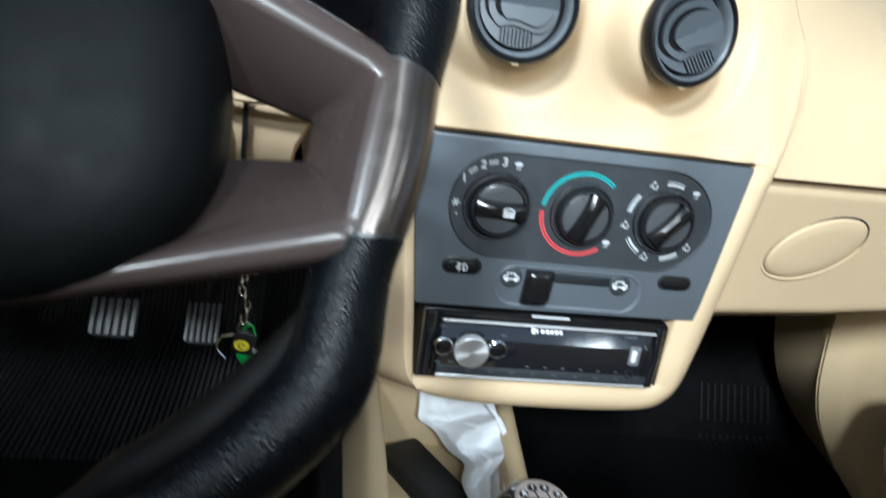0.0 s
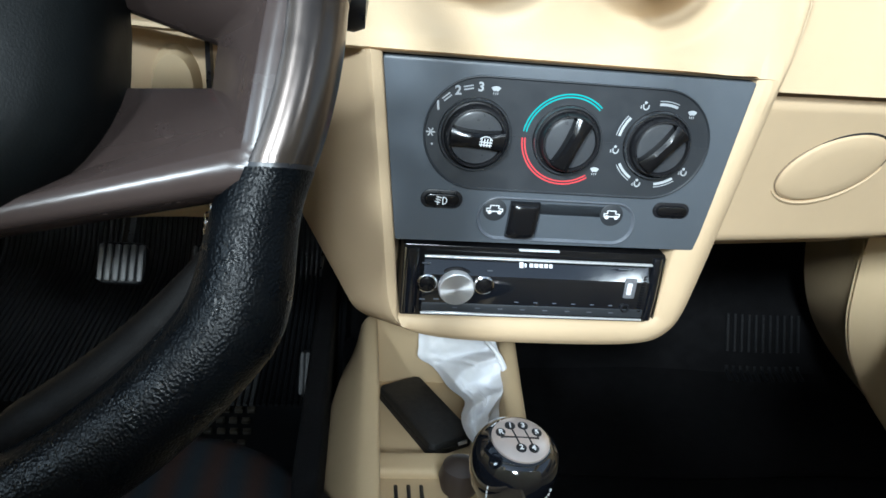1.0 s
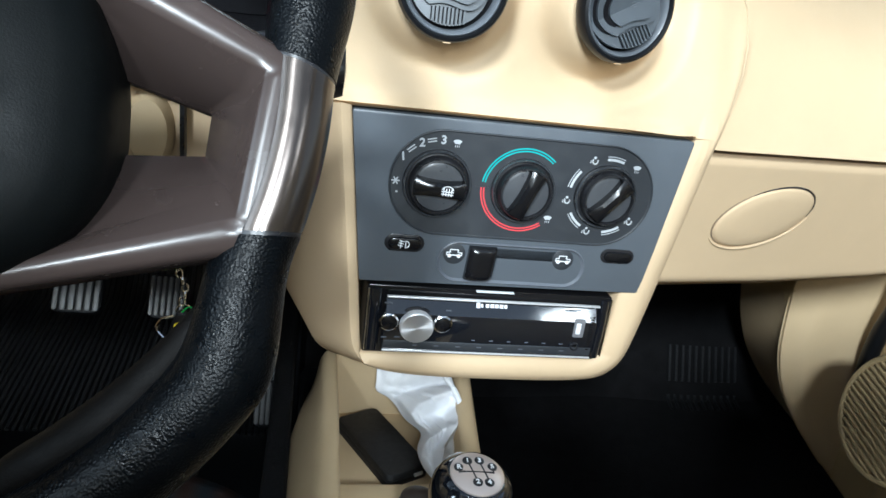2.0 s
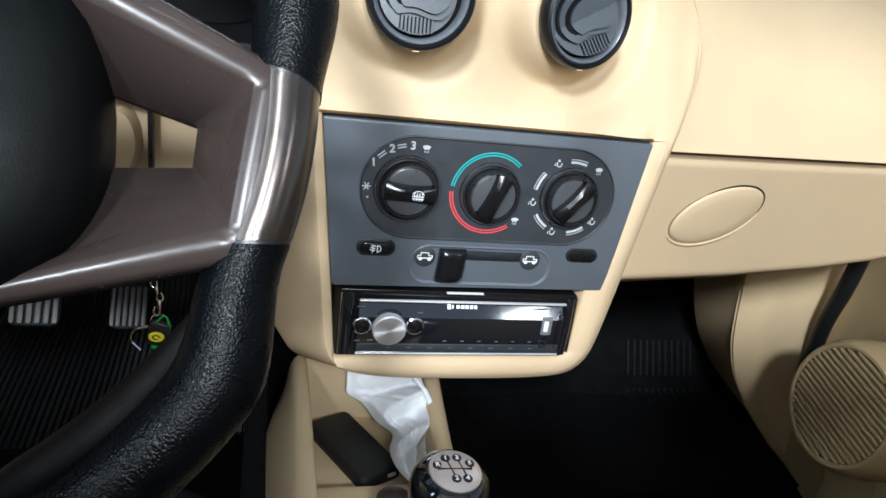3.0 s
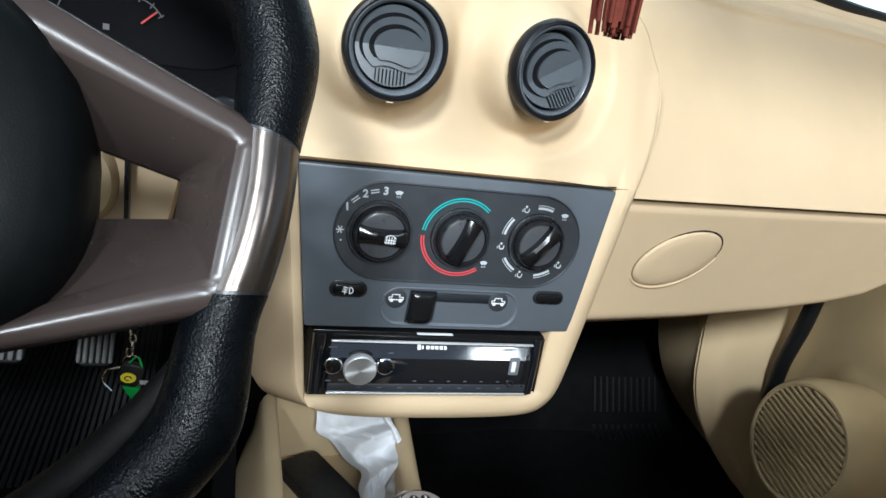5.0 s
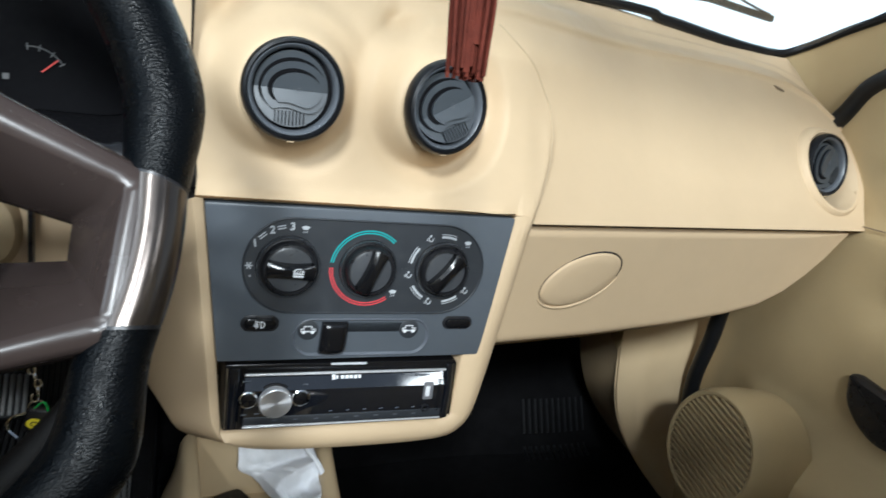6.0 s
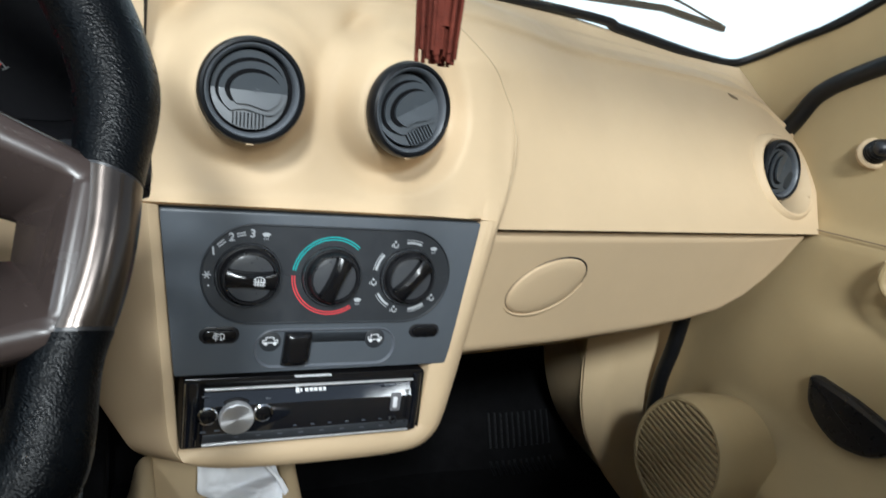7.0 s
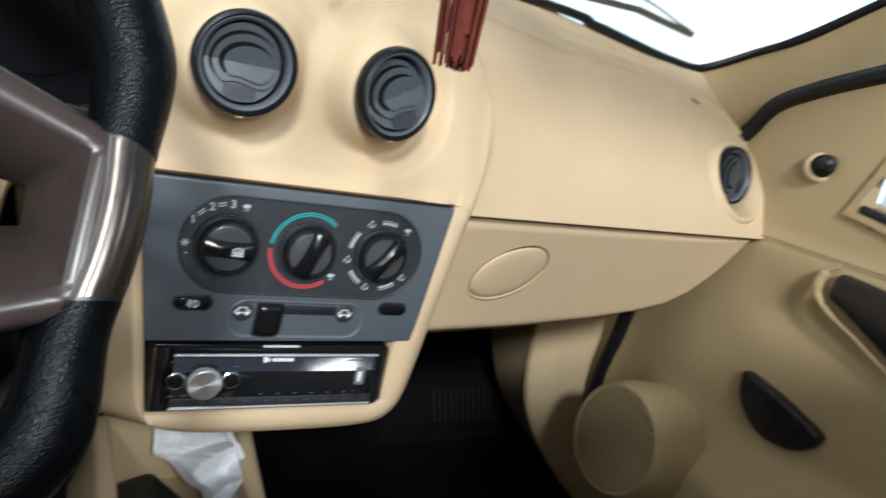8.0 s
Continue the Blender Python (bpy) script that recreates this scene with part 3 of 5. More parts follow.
# ---- air vents ----
def vent(m, r, name_label, kind_turn, tip=0.0, yaw=0.0, lift=0.002):
    """A round eyeball vent: ring, bowl, stepped rotor blades and a ribbed thumb pad."""
    v = thing("air_vent", m.translation, name_label, "air vent", group="dash air vents")
    part("ring", lathe([(r * 0.86, -0.004), (r * 0.875, 0.004), (r * 0.91, 0.0058), (r * 0.96, 0.0050), (r * 0.992, 0.0025), (r, -0.001), (r * 0.97, -0.005), (r * 0.88, -0.0095), (r * 0.80, -0.014), (r * 0.78, -0.040)], 72, m, cap=False), RINGB, v, "black rounded ring")
    part("inner_ring", lathe([(r * 0.775, -0.008), (r * 0.785, 0.0005), (r * 0.815, 0.0030), (r * 0.855, 0.0042), (r * 0.885, 0.0030)], 72, m, cap=False), INRING, v, "grey inner ring")
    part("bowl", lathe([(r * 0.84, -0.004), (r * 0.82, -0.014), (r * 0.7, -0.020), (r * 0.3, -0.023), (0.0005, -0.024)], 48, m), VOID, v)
    t = m @ Matrix.Rotation(radians(kind_turn), 4, "Z") @ Matrix.Rotation(radians(-tip), 4, "X") @ Matrix.Rotation(radians(yaw), 4, "Y") @ Matrix.Translation((0, 0, lift))
    rr = r * 0.77

    def blade(cx, rx, top, low, wave, h, thick):
        """A stepped rotor blade: rounded above, a wavy edge below, folded along its middle."""
        def point(u, w):
            k = math.sqrt(max(0.0, 1 - u * u))
            x = cx + u * rx
            edge = wave - 0.05 * math.sin(math.tau * (x - 0.1) / 1.1) if wave else -9.0
            y0, y1 = max(-low * k, edge + 0.10 * abs(u) ** 6), top * k
            y = lerp(min(y0, -0.002), 0.0, w * 2) if w <= 0.5 else lerp(0.0, y1, w * 2 - 1)
            return (x * rr, y * rr, h + FOLD * abs(y) * rr)
        return sheet(point, [math.sin(math.pi * (k / 40 - 0.5)) * 0.9995 for k in range(41)], dots(13, 0, 1), thick, t, back=(0, 0, -1))

    FOLD = math.tan(radians(8))
    part("blade", blade(-0.04, 0.92, 0.96, 0.93, 0, -0.0050, 0.004), VENT, v, "grey outer rotor blade", sharp=12)
    # Black plates under the blade edges give the gaps their shade.
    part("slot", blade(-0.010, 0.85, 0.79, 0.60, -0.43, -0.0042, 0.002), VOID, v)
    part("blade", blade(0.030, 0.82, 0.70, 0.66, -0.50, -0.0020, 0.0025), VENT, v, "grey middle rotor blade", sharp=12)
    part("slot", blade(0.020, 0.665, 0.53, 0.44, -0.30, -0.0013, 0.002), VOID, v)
    part("blade", blade(0.080, 0.610, 0.43, 0.48, -0.37, 0.0008, 0.0025), VENT, v, "grey inner rotor blade", sharp=12)
    tl = t @ Matrix.Translation((0, 0, -0.0050)) @ Matrix.Rotation(radians(-8), 4, "X")
    for k in range(9):
        x = rr * lerp(-0.42, 0.30, k / 8)
        y0 = -rr * (0.90 - 0.5 * ((x / rr + 0.05) ** 2))
        # Black strips paint the shaded grooves between the ribs.
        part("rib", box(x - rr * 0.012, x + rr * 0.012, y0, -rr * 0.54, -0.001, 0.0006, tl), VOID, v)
        part("rib", box(x + rr * 0.018, x + rr * 0.060, y0 - rr * 0.03, -rr * 0.54, -0.001, 0.0014, tl), VENT, v)
    part("arrow_mark", moved(join(box(-0.0030, 0.0030, -0.00015, 0.00015, 0, 0.0003), box(-0.0011, 0.0011, -0.0015, -0.0012, 0, 0.0003), box(-0.0011, 0.0011, 0.0012, 0.0015, 0, 0.0003)), t @ Matrix.Translation((0.12 * rr, 0, 0.0013))), INRING, v)
    part("tab", box(-0.0022, 0.0022, -r * 1.0, -r * 0.975, -0.001, 0.0035, m), BEIGE, v, "tiny pale tab")
    return v


vent(plate(V1[0], V1[1], V1[2], 0), 0.0335, "round black plastic air vent beside the steering wheel", 0, 1.0, -1.0)
vent(plate(V2[0], V2[1], V2[2], V2_YAW), 0.0340, "round black plastic air vent with its rotor turned", 28, 11.0, -4.0, 0.0035)
V3M = plate(V3[0], V3[1] + 0.004, V3[2], 10, -28)
vent(plate(V3[0] + 0.006, V3[1] + 0.012, V3[2] + 0.003, 8, -9), 0.0360, "small black plastic air vent at the dashboard end", 60)
part("vent_bowl", lathe([(0.0370, -0.036), (0.0385, -0.014), (0.0430, -0.003), (0.0465, 0.0026), (0.0492, 0.0028), (0.0520, 0.0008), (0.0550, -0.004), (0.0575, -0.012)], 64, V3M @ Matrix.Translation((0.009, -0.003, -0.0005)), cap=False), BEIGE, dash, "beige bowl round the end vent")

# ---- control panel ----
P0 = plate(0, 0, 0)
panel = thing("heater_control", DP(-0.02, 0, -0.05), "slate grey heater control panel with three dials", "control panel")
part("faceplate", prism(rounded(PANEL_Q, 0.002, 3), -0.008, 0.001, 0.0008, P0), PANEL, panel, "slate grey face plate")
KX = ((-0.0775, 0.0200), (-0.0180, 0.0200), (0.0415, 0.0205))
pod = rrect(0.187, 0.073, 0.0365, -0.0165, 0.0203, 14)
part("dial_surround", prism(pod, 0.0, 0.0024, 0.0007, P0, dish=0.0009), POD, panel, "charcoal rounded surround")


def dial(cx, cy, r, turn, icon):
    m = P0 @ Matrix.Translation((cx, cy, 0.0014))
    d = part("dial", lathe([(r * 1.10, 0.0), (r * 1.09, 0.0025), (r * 1.03, 0.0034), (r * 0.98, 0.0020), (r * 0.93, 0.0022), (r * 0.90, 0.0085), (r * 0.86, 0.0102),
                            (r * 0.81, 0.0104), (r * 0.79, 0.0074), (0.0005, 0.0072)], 64, m), BLACK, panel, "round black heater dial")
    part("cap", lathe([(r * 0.785, 0.0070), (r * 0.775, 0.0082), (r * 0.70, 0.0088), (0.0005, 0.0090)], 48, m), CAPGREY, d, "dark grey dial cap")
    part("rim_line", lathe([(r * 1.0, 0.0024), (r * 1.025, 0.0040), (r * 1.06, 0.0040), (r * 1.085, 0.0028)], 64, m, cap=False), RIMGREY, d)
    g = m @ Matrix.Rotation(radians(turn), 4, "Z")
    rr = r * 0.80
    bar = []
    for k in range(13):
        u = lerp(-1, 1, k / 12)
        x = u * rr * 0.99
        w = rr * (0.30 + 0.10 * u * u)
        h = 0.0078 + 0.0088 * (1 - 0.25 * u * u)
        bar.append([(x, -w, 0.0078), (x, -w * 0.86, 0.0078 + (h - 0.0078) * 0.8), (x, -w * 0.4, h), (x, w * 0.4, h), (x, w * 0.86, 0.0078 + (h - 0.0078) * 0.8), (x, w, 0.0078)])
    part("grip", moved(rings(bar), g), GLOSS, d, "glossy raised grip bar")
    if icon:
        q = g @ Matrix.Translation((rr * 0.28, -0.0002, 0.0165))
        part("icon", join(arcband(0.0042, 0.0047, 30, 150, 0, 0.0003, 10, q @ Matrix.Translation((0, -0.001, 0))), *[box(x - 0.0003, x + 0.0003, -0.0030, 0.0022, 0, 0.0003, q) for x in (-0.0027, -0.0009, 0.0009, 0.0027)],
                          box(-0.0040, 0.0040, -0.0004, 0.0002, 0, 0.0003, q), box(-0.0040, 0.0040, -0.0021, -0.0015, 0, 0.0003, q)), WHITE, d, "white heated window mark")
    return d


dial(*KX[0], 0.0212, -3, True)
dial(*KX[1], 0.0205, 68, False)
dial(*KX[2], 0.0205, 50, False)


def mark(cx, cy, r, a, dx=0.0, dy=0.0):
    return P0 @ Matrix.Translation((cx + r * math.cos(radians(a)) + dx, cy + r * math.sin(radians(a)) + dy, 0.0016))


def fan_bars(m, s):
    return join(*[box(-s, s, -0.0004, 0.0004, 0, 0.0003, m @ Matrix.Rotation(radians(k * 60), 4, "Z")) for k in range(3)])


def demist(m, s):
    """A small windscreen mark: a filled curved trapezium over three rising strokes."""
    return join(arcband(s * 0.75, s * 1.75, 52, 128, 0, 0.0003, 10, m @ Matrix.Translation((0, -s * 0.85, 0))),
                *[box(x * s - 0.00022, x * s + 0.00022, -s * 0.95, -s * 0.45, 0, 0.0003, m) for x in (-0.45, 0.0, 0.45)])


def sitter(m):
    """A small seated figure: head, bent back and seat, a stroke for the air."""
    return join(lathe([(0.0009, 0), (0.0009, 0.0003)], 14, m @ Matrix.Translation((-0.0001, 0.0022, 0))),
                arcband(0.0013, 0.0021, 185, 350, 0, 0.0003, 12, m @ Matrix.Translation((0.0004, -0.0004, 0))),
                box(-0.0018, -0.0010, -0.0006, 0.0012, 0, 0.0003, m), box(0.0018, 0.0025, -0.0008, 0.0008, 0, 0.0003, m),
                box(-0.0032, -0.0023, -0.0016, -0.0010, 0, 0.0003, m), box(-0.0030, -0.0025, -0.0012, 0.0004, 0, 0.0003, m))


for body, a in (("1", 146), ("2", 116), ("3", 88)):
    text(body, 0.0078, mark(*KX[0], 0.0295, a) @ Matrix.Rotation(radians(a - 90) * 0.15, 4, "Z"), "number", PRINT, panel)
for a in (131, 103):
    part("tick", join(*[box(-0.003, 0.003, y, y + 0.0008, 0, 0.0003, mark(*KX[0], 0.0295, a) @ Matrix.Rotation(radians(a - 90), 4, "Z")) for y in (-0.0012, 0.0006)]), PRINT, panel)
part("demist_mark", demist(mark(*KX[0], 0.0300, 70), 0.0028), PRINT, panel)
part("fan_mark", fan_bars(mark(*KX[0], 0.0278, 180), 0.0028), PRINT, panel)
part("fan_dot", lathe([(0.0007, 0), (0.0007, 0.0003)], 10, mark(*KX[0], 0.0275, 196)), PRINT, panel)
for r in (0.0268, 0.0286):
    part("cold_arc", arcband(r, r + 0.0009, 48, 172, 0.0012, 0.0017, 36, P0 @ Matrix.Translation((*KX[1], 0))), TEAL, panel)
    part("hot_arc", arcband(r, r + 0.0009, 180, 305, 0.0012, 0.0017, 36, P0 @ Matrix.Translation((*KX[1], 0))), RED, panel)
part("demist_mark", demist(mark(*KX[1], 0.0285, 318), 0.0028), PRINT, panel)
for a0, a1 in ((70, 97), (141, 170), (211, 239), (277, 305)):
    for r, w in ((0.0254, 0.0017), (0.0281, 0.0005)):
        part("flow_arc", arcband(r, r + w, a0, a1, 0.0012, 0.0017, 10, P0 @ Matrix.Translation((*KX[2], 0))), PRINT, panel)
for a in (117, 190, 252, 322):
    part("flow_mark", sitter(mark(*KX[2], 0.0275, a)), PRINT, panel)
part("demist_mark", demist(mark(*KX[2], 0.0285, 48), 0.0028), PRINT, panel)


def rocker(cx, cy, w, h, icon):
    b = part("button_bezel", prism(rrect(w, h, h / 2, cx, cy, 8), 0.0, 0.0018, 0.0006, P0), BLACK, panel, "black rounded bezel")
    part("button", prism(rrect(w * 0.82, h * 0.66, h * 0.33, cx, cy, 8), 0.001, 0.0042, 0.0012, P0), GLOSS, b, "black push button")
    if icon:
        m = P0 @ Matrix.Translation((cx, cy, 0.0043))
        part("fog_mark", join(arcband(0.0021, 0.0027, -90, 90, 0, 0.0003, 10, m @ Matrix.Translation((0.0006, 0, 0))), box(0.0002, 0.0008, -0.0027, 0.0027, 0, 0.0003, m),
                              *[box(-0.0045, -0.0008, y, y + 0.0006, 0, 0.0003, m @ Matrix.Rotation(radians(-14), 4, "Z")) for y in (-0.0020, -0.0003, 0.0014)],
                              box(-0.0030, -0.0025, -0.0030, 0.0028, 0, 0.0003, m)), WHITE, b)
    return b


rocker(-0.0945, -0.0238, 0.0275, 0.0125, True)
rocker(0.0610, -0.0236, 0.0255, 0.0110, False)

part("slider_recess", prism(rrect(0.108, 0.030, 0.0145, -0.0165, -0.0350, 10), 0.0, 0.0026, 0.0006, P0, dish=0.0019), RECESS, panel, "grey rounded recess")
part("slider_slot", prism(rrect(0.050, 0.0080, 0.002, -0.0090, -0.0272, 3), 0.0003, 0.0010, 0.0003, P0), BLACK, panel, "black slot")
part("slider_knob", sheet(lambda u, v: (-0.0400 + 0.0098 * u + 0.0008 * v, -0.03475 + 0.01225 * v, 0.0085 - 0.0030 * u ** 4 - 0.0022 * v ** 6), dots(17, -1, 1), dots(17, -1, 1), 0.007, P0, back=(0, 0, -1)), GLOSS, panel, "glossy black slider knob")


def car_mark(cx, cy):
    m = P0 @ Matrix.Translation((cx, cy, 0.0010))
    base = part("mark_disc", lathe([(0.0078, 0), (0.0078, 0.0004), (0.0074, 0.0006)], 24, m), POD, panel)
    part("car_mark", join(box(-0.0056, 0.0056, -0.0014, -0.0007, 0.0006, 0.0009, m), box(-0.0056, -0.0049, -0.0014, 0.0010, 0.0006, 0.0009, m), box(0.0049, 0.0056, -0.0014, 0.0008, 0.0006, 0.0009, m),
                          box(-0.0056, -0.003, 0.0006, 0.0012, 0.0006, 0.0009, m), box(0.0030, 0.0056, 0.0005, 0.0011, 0.0006, 0.0009, m), box(-0.0026, 0.0022, 0.0027, 0.0033, 0.0006, 0.0009, m),
                          box(-0.0034, -0.0027, 0.0008, 0.0032, 0.0006, 0.0009, m), box(0.0022, 0.0029, 0.0008, 0.0032, 0.0006, 0.0009, m),
                          *[lathe([(0.0014, 0.0006), (0.0014, 0.001)], 12, m @ Matrix.Translation((x, -0.0016, 0))) for x in (-0.0033, 0.0033)]), WHITE, base, "white car outline")


car_mark(-0.0590, -0.0292)
car_mark(0.0205, -0.0288)

# ---- car radio ----
RC = ((RADIO_X0 + RADIO_X1) / 2, (RADIO_Z0 + RADIO_Z1) / 2)
R0 = plate(RC[0] - 0.0033, 0.0035, RC[1] + 0.0020) @ Matrix.Diagonal((0.965, 0.93, 1, 1))
radio = thing("car_radio", DP(RC[0], 0.02, RADIO_Z0), "black single-slot car radio with a silver knob", "radio")
part("housing", prism(rrect(0.190, 0.0575, 0.002, n=3), -0.06, 0.0015, 0.001, R0), GLOSS, radio, "gloss black outer trim")
FX = 0.0015
part("face", prism(rrect(0.166, 0.0325, 0.002, FX, -0.0075, 3), 0.0, 0.0075, 0.0010, R0), PIANO, radio, "glossy black face with a dark display")
for y, name in ((0.0225, "top_bright_strip"), (-0.0232, "bottom_bright_strip")):
    part(name, prism(rrect(0.164, 0.0014, 0.0005, FX, y, 2), 0.006, 0.0084, 0.0004, R0), SATIN, radio, "thin chrome strip")
part("lower_strip", prism(rrect(0.163, 0.0068, 0.001, FX, -0.0178, 2), 0.006, 0.0080, 0.0004, R0), POD, radio, "dark strip of small keys")
for x0, w in ((-0.0880, 0.0105), (0.0895, 0.0085)):
    part("side_trim", sheet(lambda u, v: (x0 + u * w / 2, v * 0.026, 0.0010 + 0.0042 * math.sqrt(max(0.0, 1 - u * u)) - 0.0012 * v * v), dots(13, -1, 1), dots(9, -1, 1), 0.003, R0, back=(0, 0, -1)), PIANO, radio, "glossy rounded side trim")
part("upper_bevel", sheet(lambda u, v: (FX + u * 0.0815, lerp(0.0085, 0.0216, v), 0.0079 - 0.0069 * v), dots(9, -1, 1), dots(7, 0, 1), 0.004, R0, back=(0, 0, -1)), PIANO, radio, "glossy black upper bevel")
for x in (-0.0935, 0.0945):
    part("edge_strip", prism(rrect(0.0012, 0.053, 0.0004, x, 0.0, 2), 0.0, 0.0030, 0.0003, R0), CHROME, radio)
KN = R0 @ Matrix.Translation((-0.0570, -0.0005, 0.0060)) @ Matrix.Diagonal((0.86, 0.86, 0.8, 1))
knob = part("knob", lathe([(0.0148, 0.0), (0.0148, 0.0075), (0.0142, 0.0088), (0.0136, 0.0092)], 64, KN), SATIN, radio, "brushed silver volume knob")
top = bmesh.new()
polar = top.loops.layers.uv.new("polar")
SEG = 96
ringv = [[top.verts.new(KN @ Vector((rad * math.cos(math.tau * k / SEG), rad * math.sin(math.tau * k / SEG), 0.0094))) for k in range(SEG)] for rad in (0.0006, 0.005, 0.010, 0.0136)]
for i in range(3):
    for k in range(SEG):
        f = top.faces.new((ringv[i][k], ringv[i + 1][k], ringv[i + 1][(k + 1) % SEG], ringv[i][(k + 1) % SEG]))
        for lp, (du, dv) in zip(f.loops, ((0, 0), (0, 1), (1, 1), (1, 0))):
            lp[polar].uv = ((k + du) / SEG, (i + dv) / 3)
top.faces.new(ringv[0])
part("knob_top", top, TURNED, knob, "lathe-turned bright knob top")
part("knob_skirt", lathe([(0.0175, 0.0), (0.0172, 0.0010), (0.0150, 0.0014)], 48, KN), BLACK, radio)
for x, y in ((-0.0775, 0.0015), (-0.0372, 0.0015)):
    b = part("side_key", lathe([(0.0072, 0.0), (0.0072, 0.0016), (0.0062, 0.0022), (0.0058, 0.0012)], 32, R0 @ Matrix.Translation((x, y, 0.0072))), CHROME, radio, "chrome ringed key")
    part("key_cap", lathe([(0.0058, 0.0), (0.0052, 0.0025), (0.0030, 0.0034), (0.0004, 0.0036)], 32, R0 @ Matrix.Translation((x, y, 0.0074))), GLOSS, b)
# maker's mark as plain bars
part("maker_mark", join(*[box(-0.0125 + k * 0.0036, -0.0125 + k * 0.0036 + w, -0.0012 + (0.0 if k else -0.0006), 0.0016 + (0.0009 if k in (0,) else 0), 0.0, 0.0003, R0 @ Matrix.Translation((0.000, 0.0165, 0.0038)) @ Matrix.Rotation(radians(-27.8), 4, "X")) for k, w in enumerate((0.0028, 0.0014, 0.0026, 0.0028, 0.0026, 0.0027, 0.0022))]), WHITE, radio, "small white maker's mark")
part("usb_port", prism(rrect(0.0085, 0.0160, 0.001, 0.0700, 0.0030, 2), 0.007, 0.0086, 0.0005, R0), KEYGREY, radio, "silver framed socket")
part("usb_tongue", prism(rrect(0.0036, 0.0095, 0.0006, 0.0692, 0.0030, 2), 0.0086, 0.0092, 0.0002, R0), WHITE, radio)
part("jack", lathe([(0.0036, 0), (0.0034, 0.0012), (0.0022, 0.0012), (0.0020, -0.002)], 24, R0 @ Matrix.Translation((0.0690, -0.0135, 0.0075))), BLACK, radio, "round black jack socket")
for k in range(14):
    part("grip_rib", box(0.0785, 0.0812, -0.016 + k * 0.0022, -0.0150 + k * 0.0022, 0.0072, 0.0082, R0), GLOSS, radio)
for k in range(8):
    x = -0.058 + k * 0.0165
    part("key_print", box(x, x + 0.0035, -0.0182, -0.0174, 0.0080, 0.0082, R0), RECESS, radio)
for k in range(6):
    x = -0.0135 + k * 0.0140
    part("key_print", box(x, x + 0.0030, -0.0122, -0.0115, 0.0075, 0.0077, R0), RECESS, radio)
for x, y, w in ((-0.079, 0.0172, 0.006), (-0.080, -0.0120, 0.004), (-0.070, -0.0115, 0.004), (0.064, 0.0185, 0.010), (-0.034, 0.013, 0.004)):
    part("key_print", box(x - w / 2, x + w / 2, y - 0.0005, y + 0.0005, 0.0075, 0.0077, R0), RECESS, radio)
# White colour stands in for the glint along this metal edge.
part("release_tab", box(-0.014, 0.0150, 0.0279, 0.0285, 0.001, 0.004, R0), WHITE, radio, "thin edge above the radio, its glint painted white")

# ---- steering wheel ----
WC = Vector((-0.335, -0.1890, 0.1050))
WM = D @ Matrix.Translation(WC) @ Matrix.Rotation(radians(90 - 24), 4, "X")
wheel = thing("steering_wheel", WM.translation, "black leather steering wheel with brown lacquered spokes", "steering wheel")


def rim_arc(a0, a1, n, fat=1.0, lift=0.0, rs=14, slant0=0.0, slant1=0.0):
    """The rim: padded leather that swells away from the two caps; slants turn the cut ends."""
    loops = []
    for k in range(n + 1):
        deg = lerp(a0, a1, k / n)
        off = min(abs((deg + 10.3 + 180) % 360 - 180), abs((deg - 190.3 + 180) % 360 - 180)) - 10.3
        w = smooth(0, 16, off)
        low = w * smooth(0.15, 0.6, -math.sin(radians(deg)))
        mid, r1, r2 = lerp(0.1690, 0.1765, w) + 0.006 * low, lerp(0.0128, 0.0160, w) * fat, lerp(0.0150, 0.0175, w) * fat
        loop = []
        for j in range(rs):
            b = math.tau * j / rs
            cb, sb = math.cos(b), math.sin(b)
            rad, h = mid + r1 * cb, r2 * sb
            a = radians(deg + lerp(slant0, slant1, k / n) * cb)
            loop.append((rad * math.cos(a), rad * math.sin(a), lift + h))
        loops.append(loop)
    return moved(rings(loops), WM)


part("rim", rim_arc(1.9, 180 + 17.2, 110, 1.0, 0, 28, -1.5, -1.4), LEATHER, wheel, "grained black leather rim")
part("rim", rim_arc(180 + 20.5, 360 - 19.2, 90, 1.0, 0, 36, -1.6, 1.6), LEATHER, wheel, "grained black leather rim")
part("rim_cap", rim_arc(-18.7, 1.5, 24, 0.985, 0, 28, 1.6, -1.5), SILVER, wheel, "shiny bronze-grey rim cap")
part("rim_cap", rim_arc(178.5, 198.7, 24, 0.985, 0, 28, 1.5, -1.6), SILVER, wheel, "shiny bronze-grey rim cap")
for a, sl in ((1.7, -1.5), (-18.95, 1.6), (178.3, 1.5), (198.95, -1.6)):
    part("rim_joint", rim_arc(a - 0.25, a + 0.25, 1, 0.975, 0, 28, sl, sl), BLACK, wheel)


for a0, a1 in ((-27, -66), (207, 246)):
    rest = [(0.1655 * math.cos(radians(lerp(a0, a1, k / 20))), 0.1655 * math.sin(radians(lerp(a0, a1, k / 20))), -0.0035) for k in range(21)]
    part("thumb_rest", tube(rest, [0.0035 + 0.0065 * math.sin(math.pi * min(1, (k + 1) / 15) / 2) * smooth(20, 15, k) for k in range(21)], 14, WM), THUMB, wheel, "dull padded thumb rest")


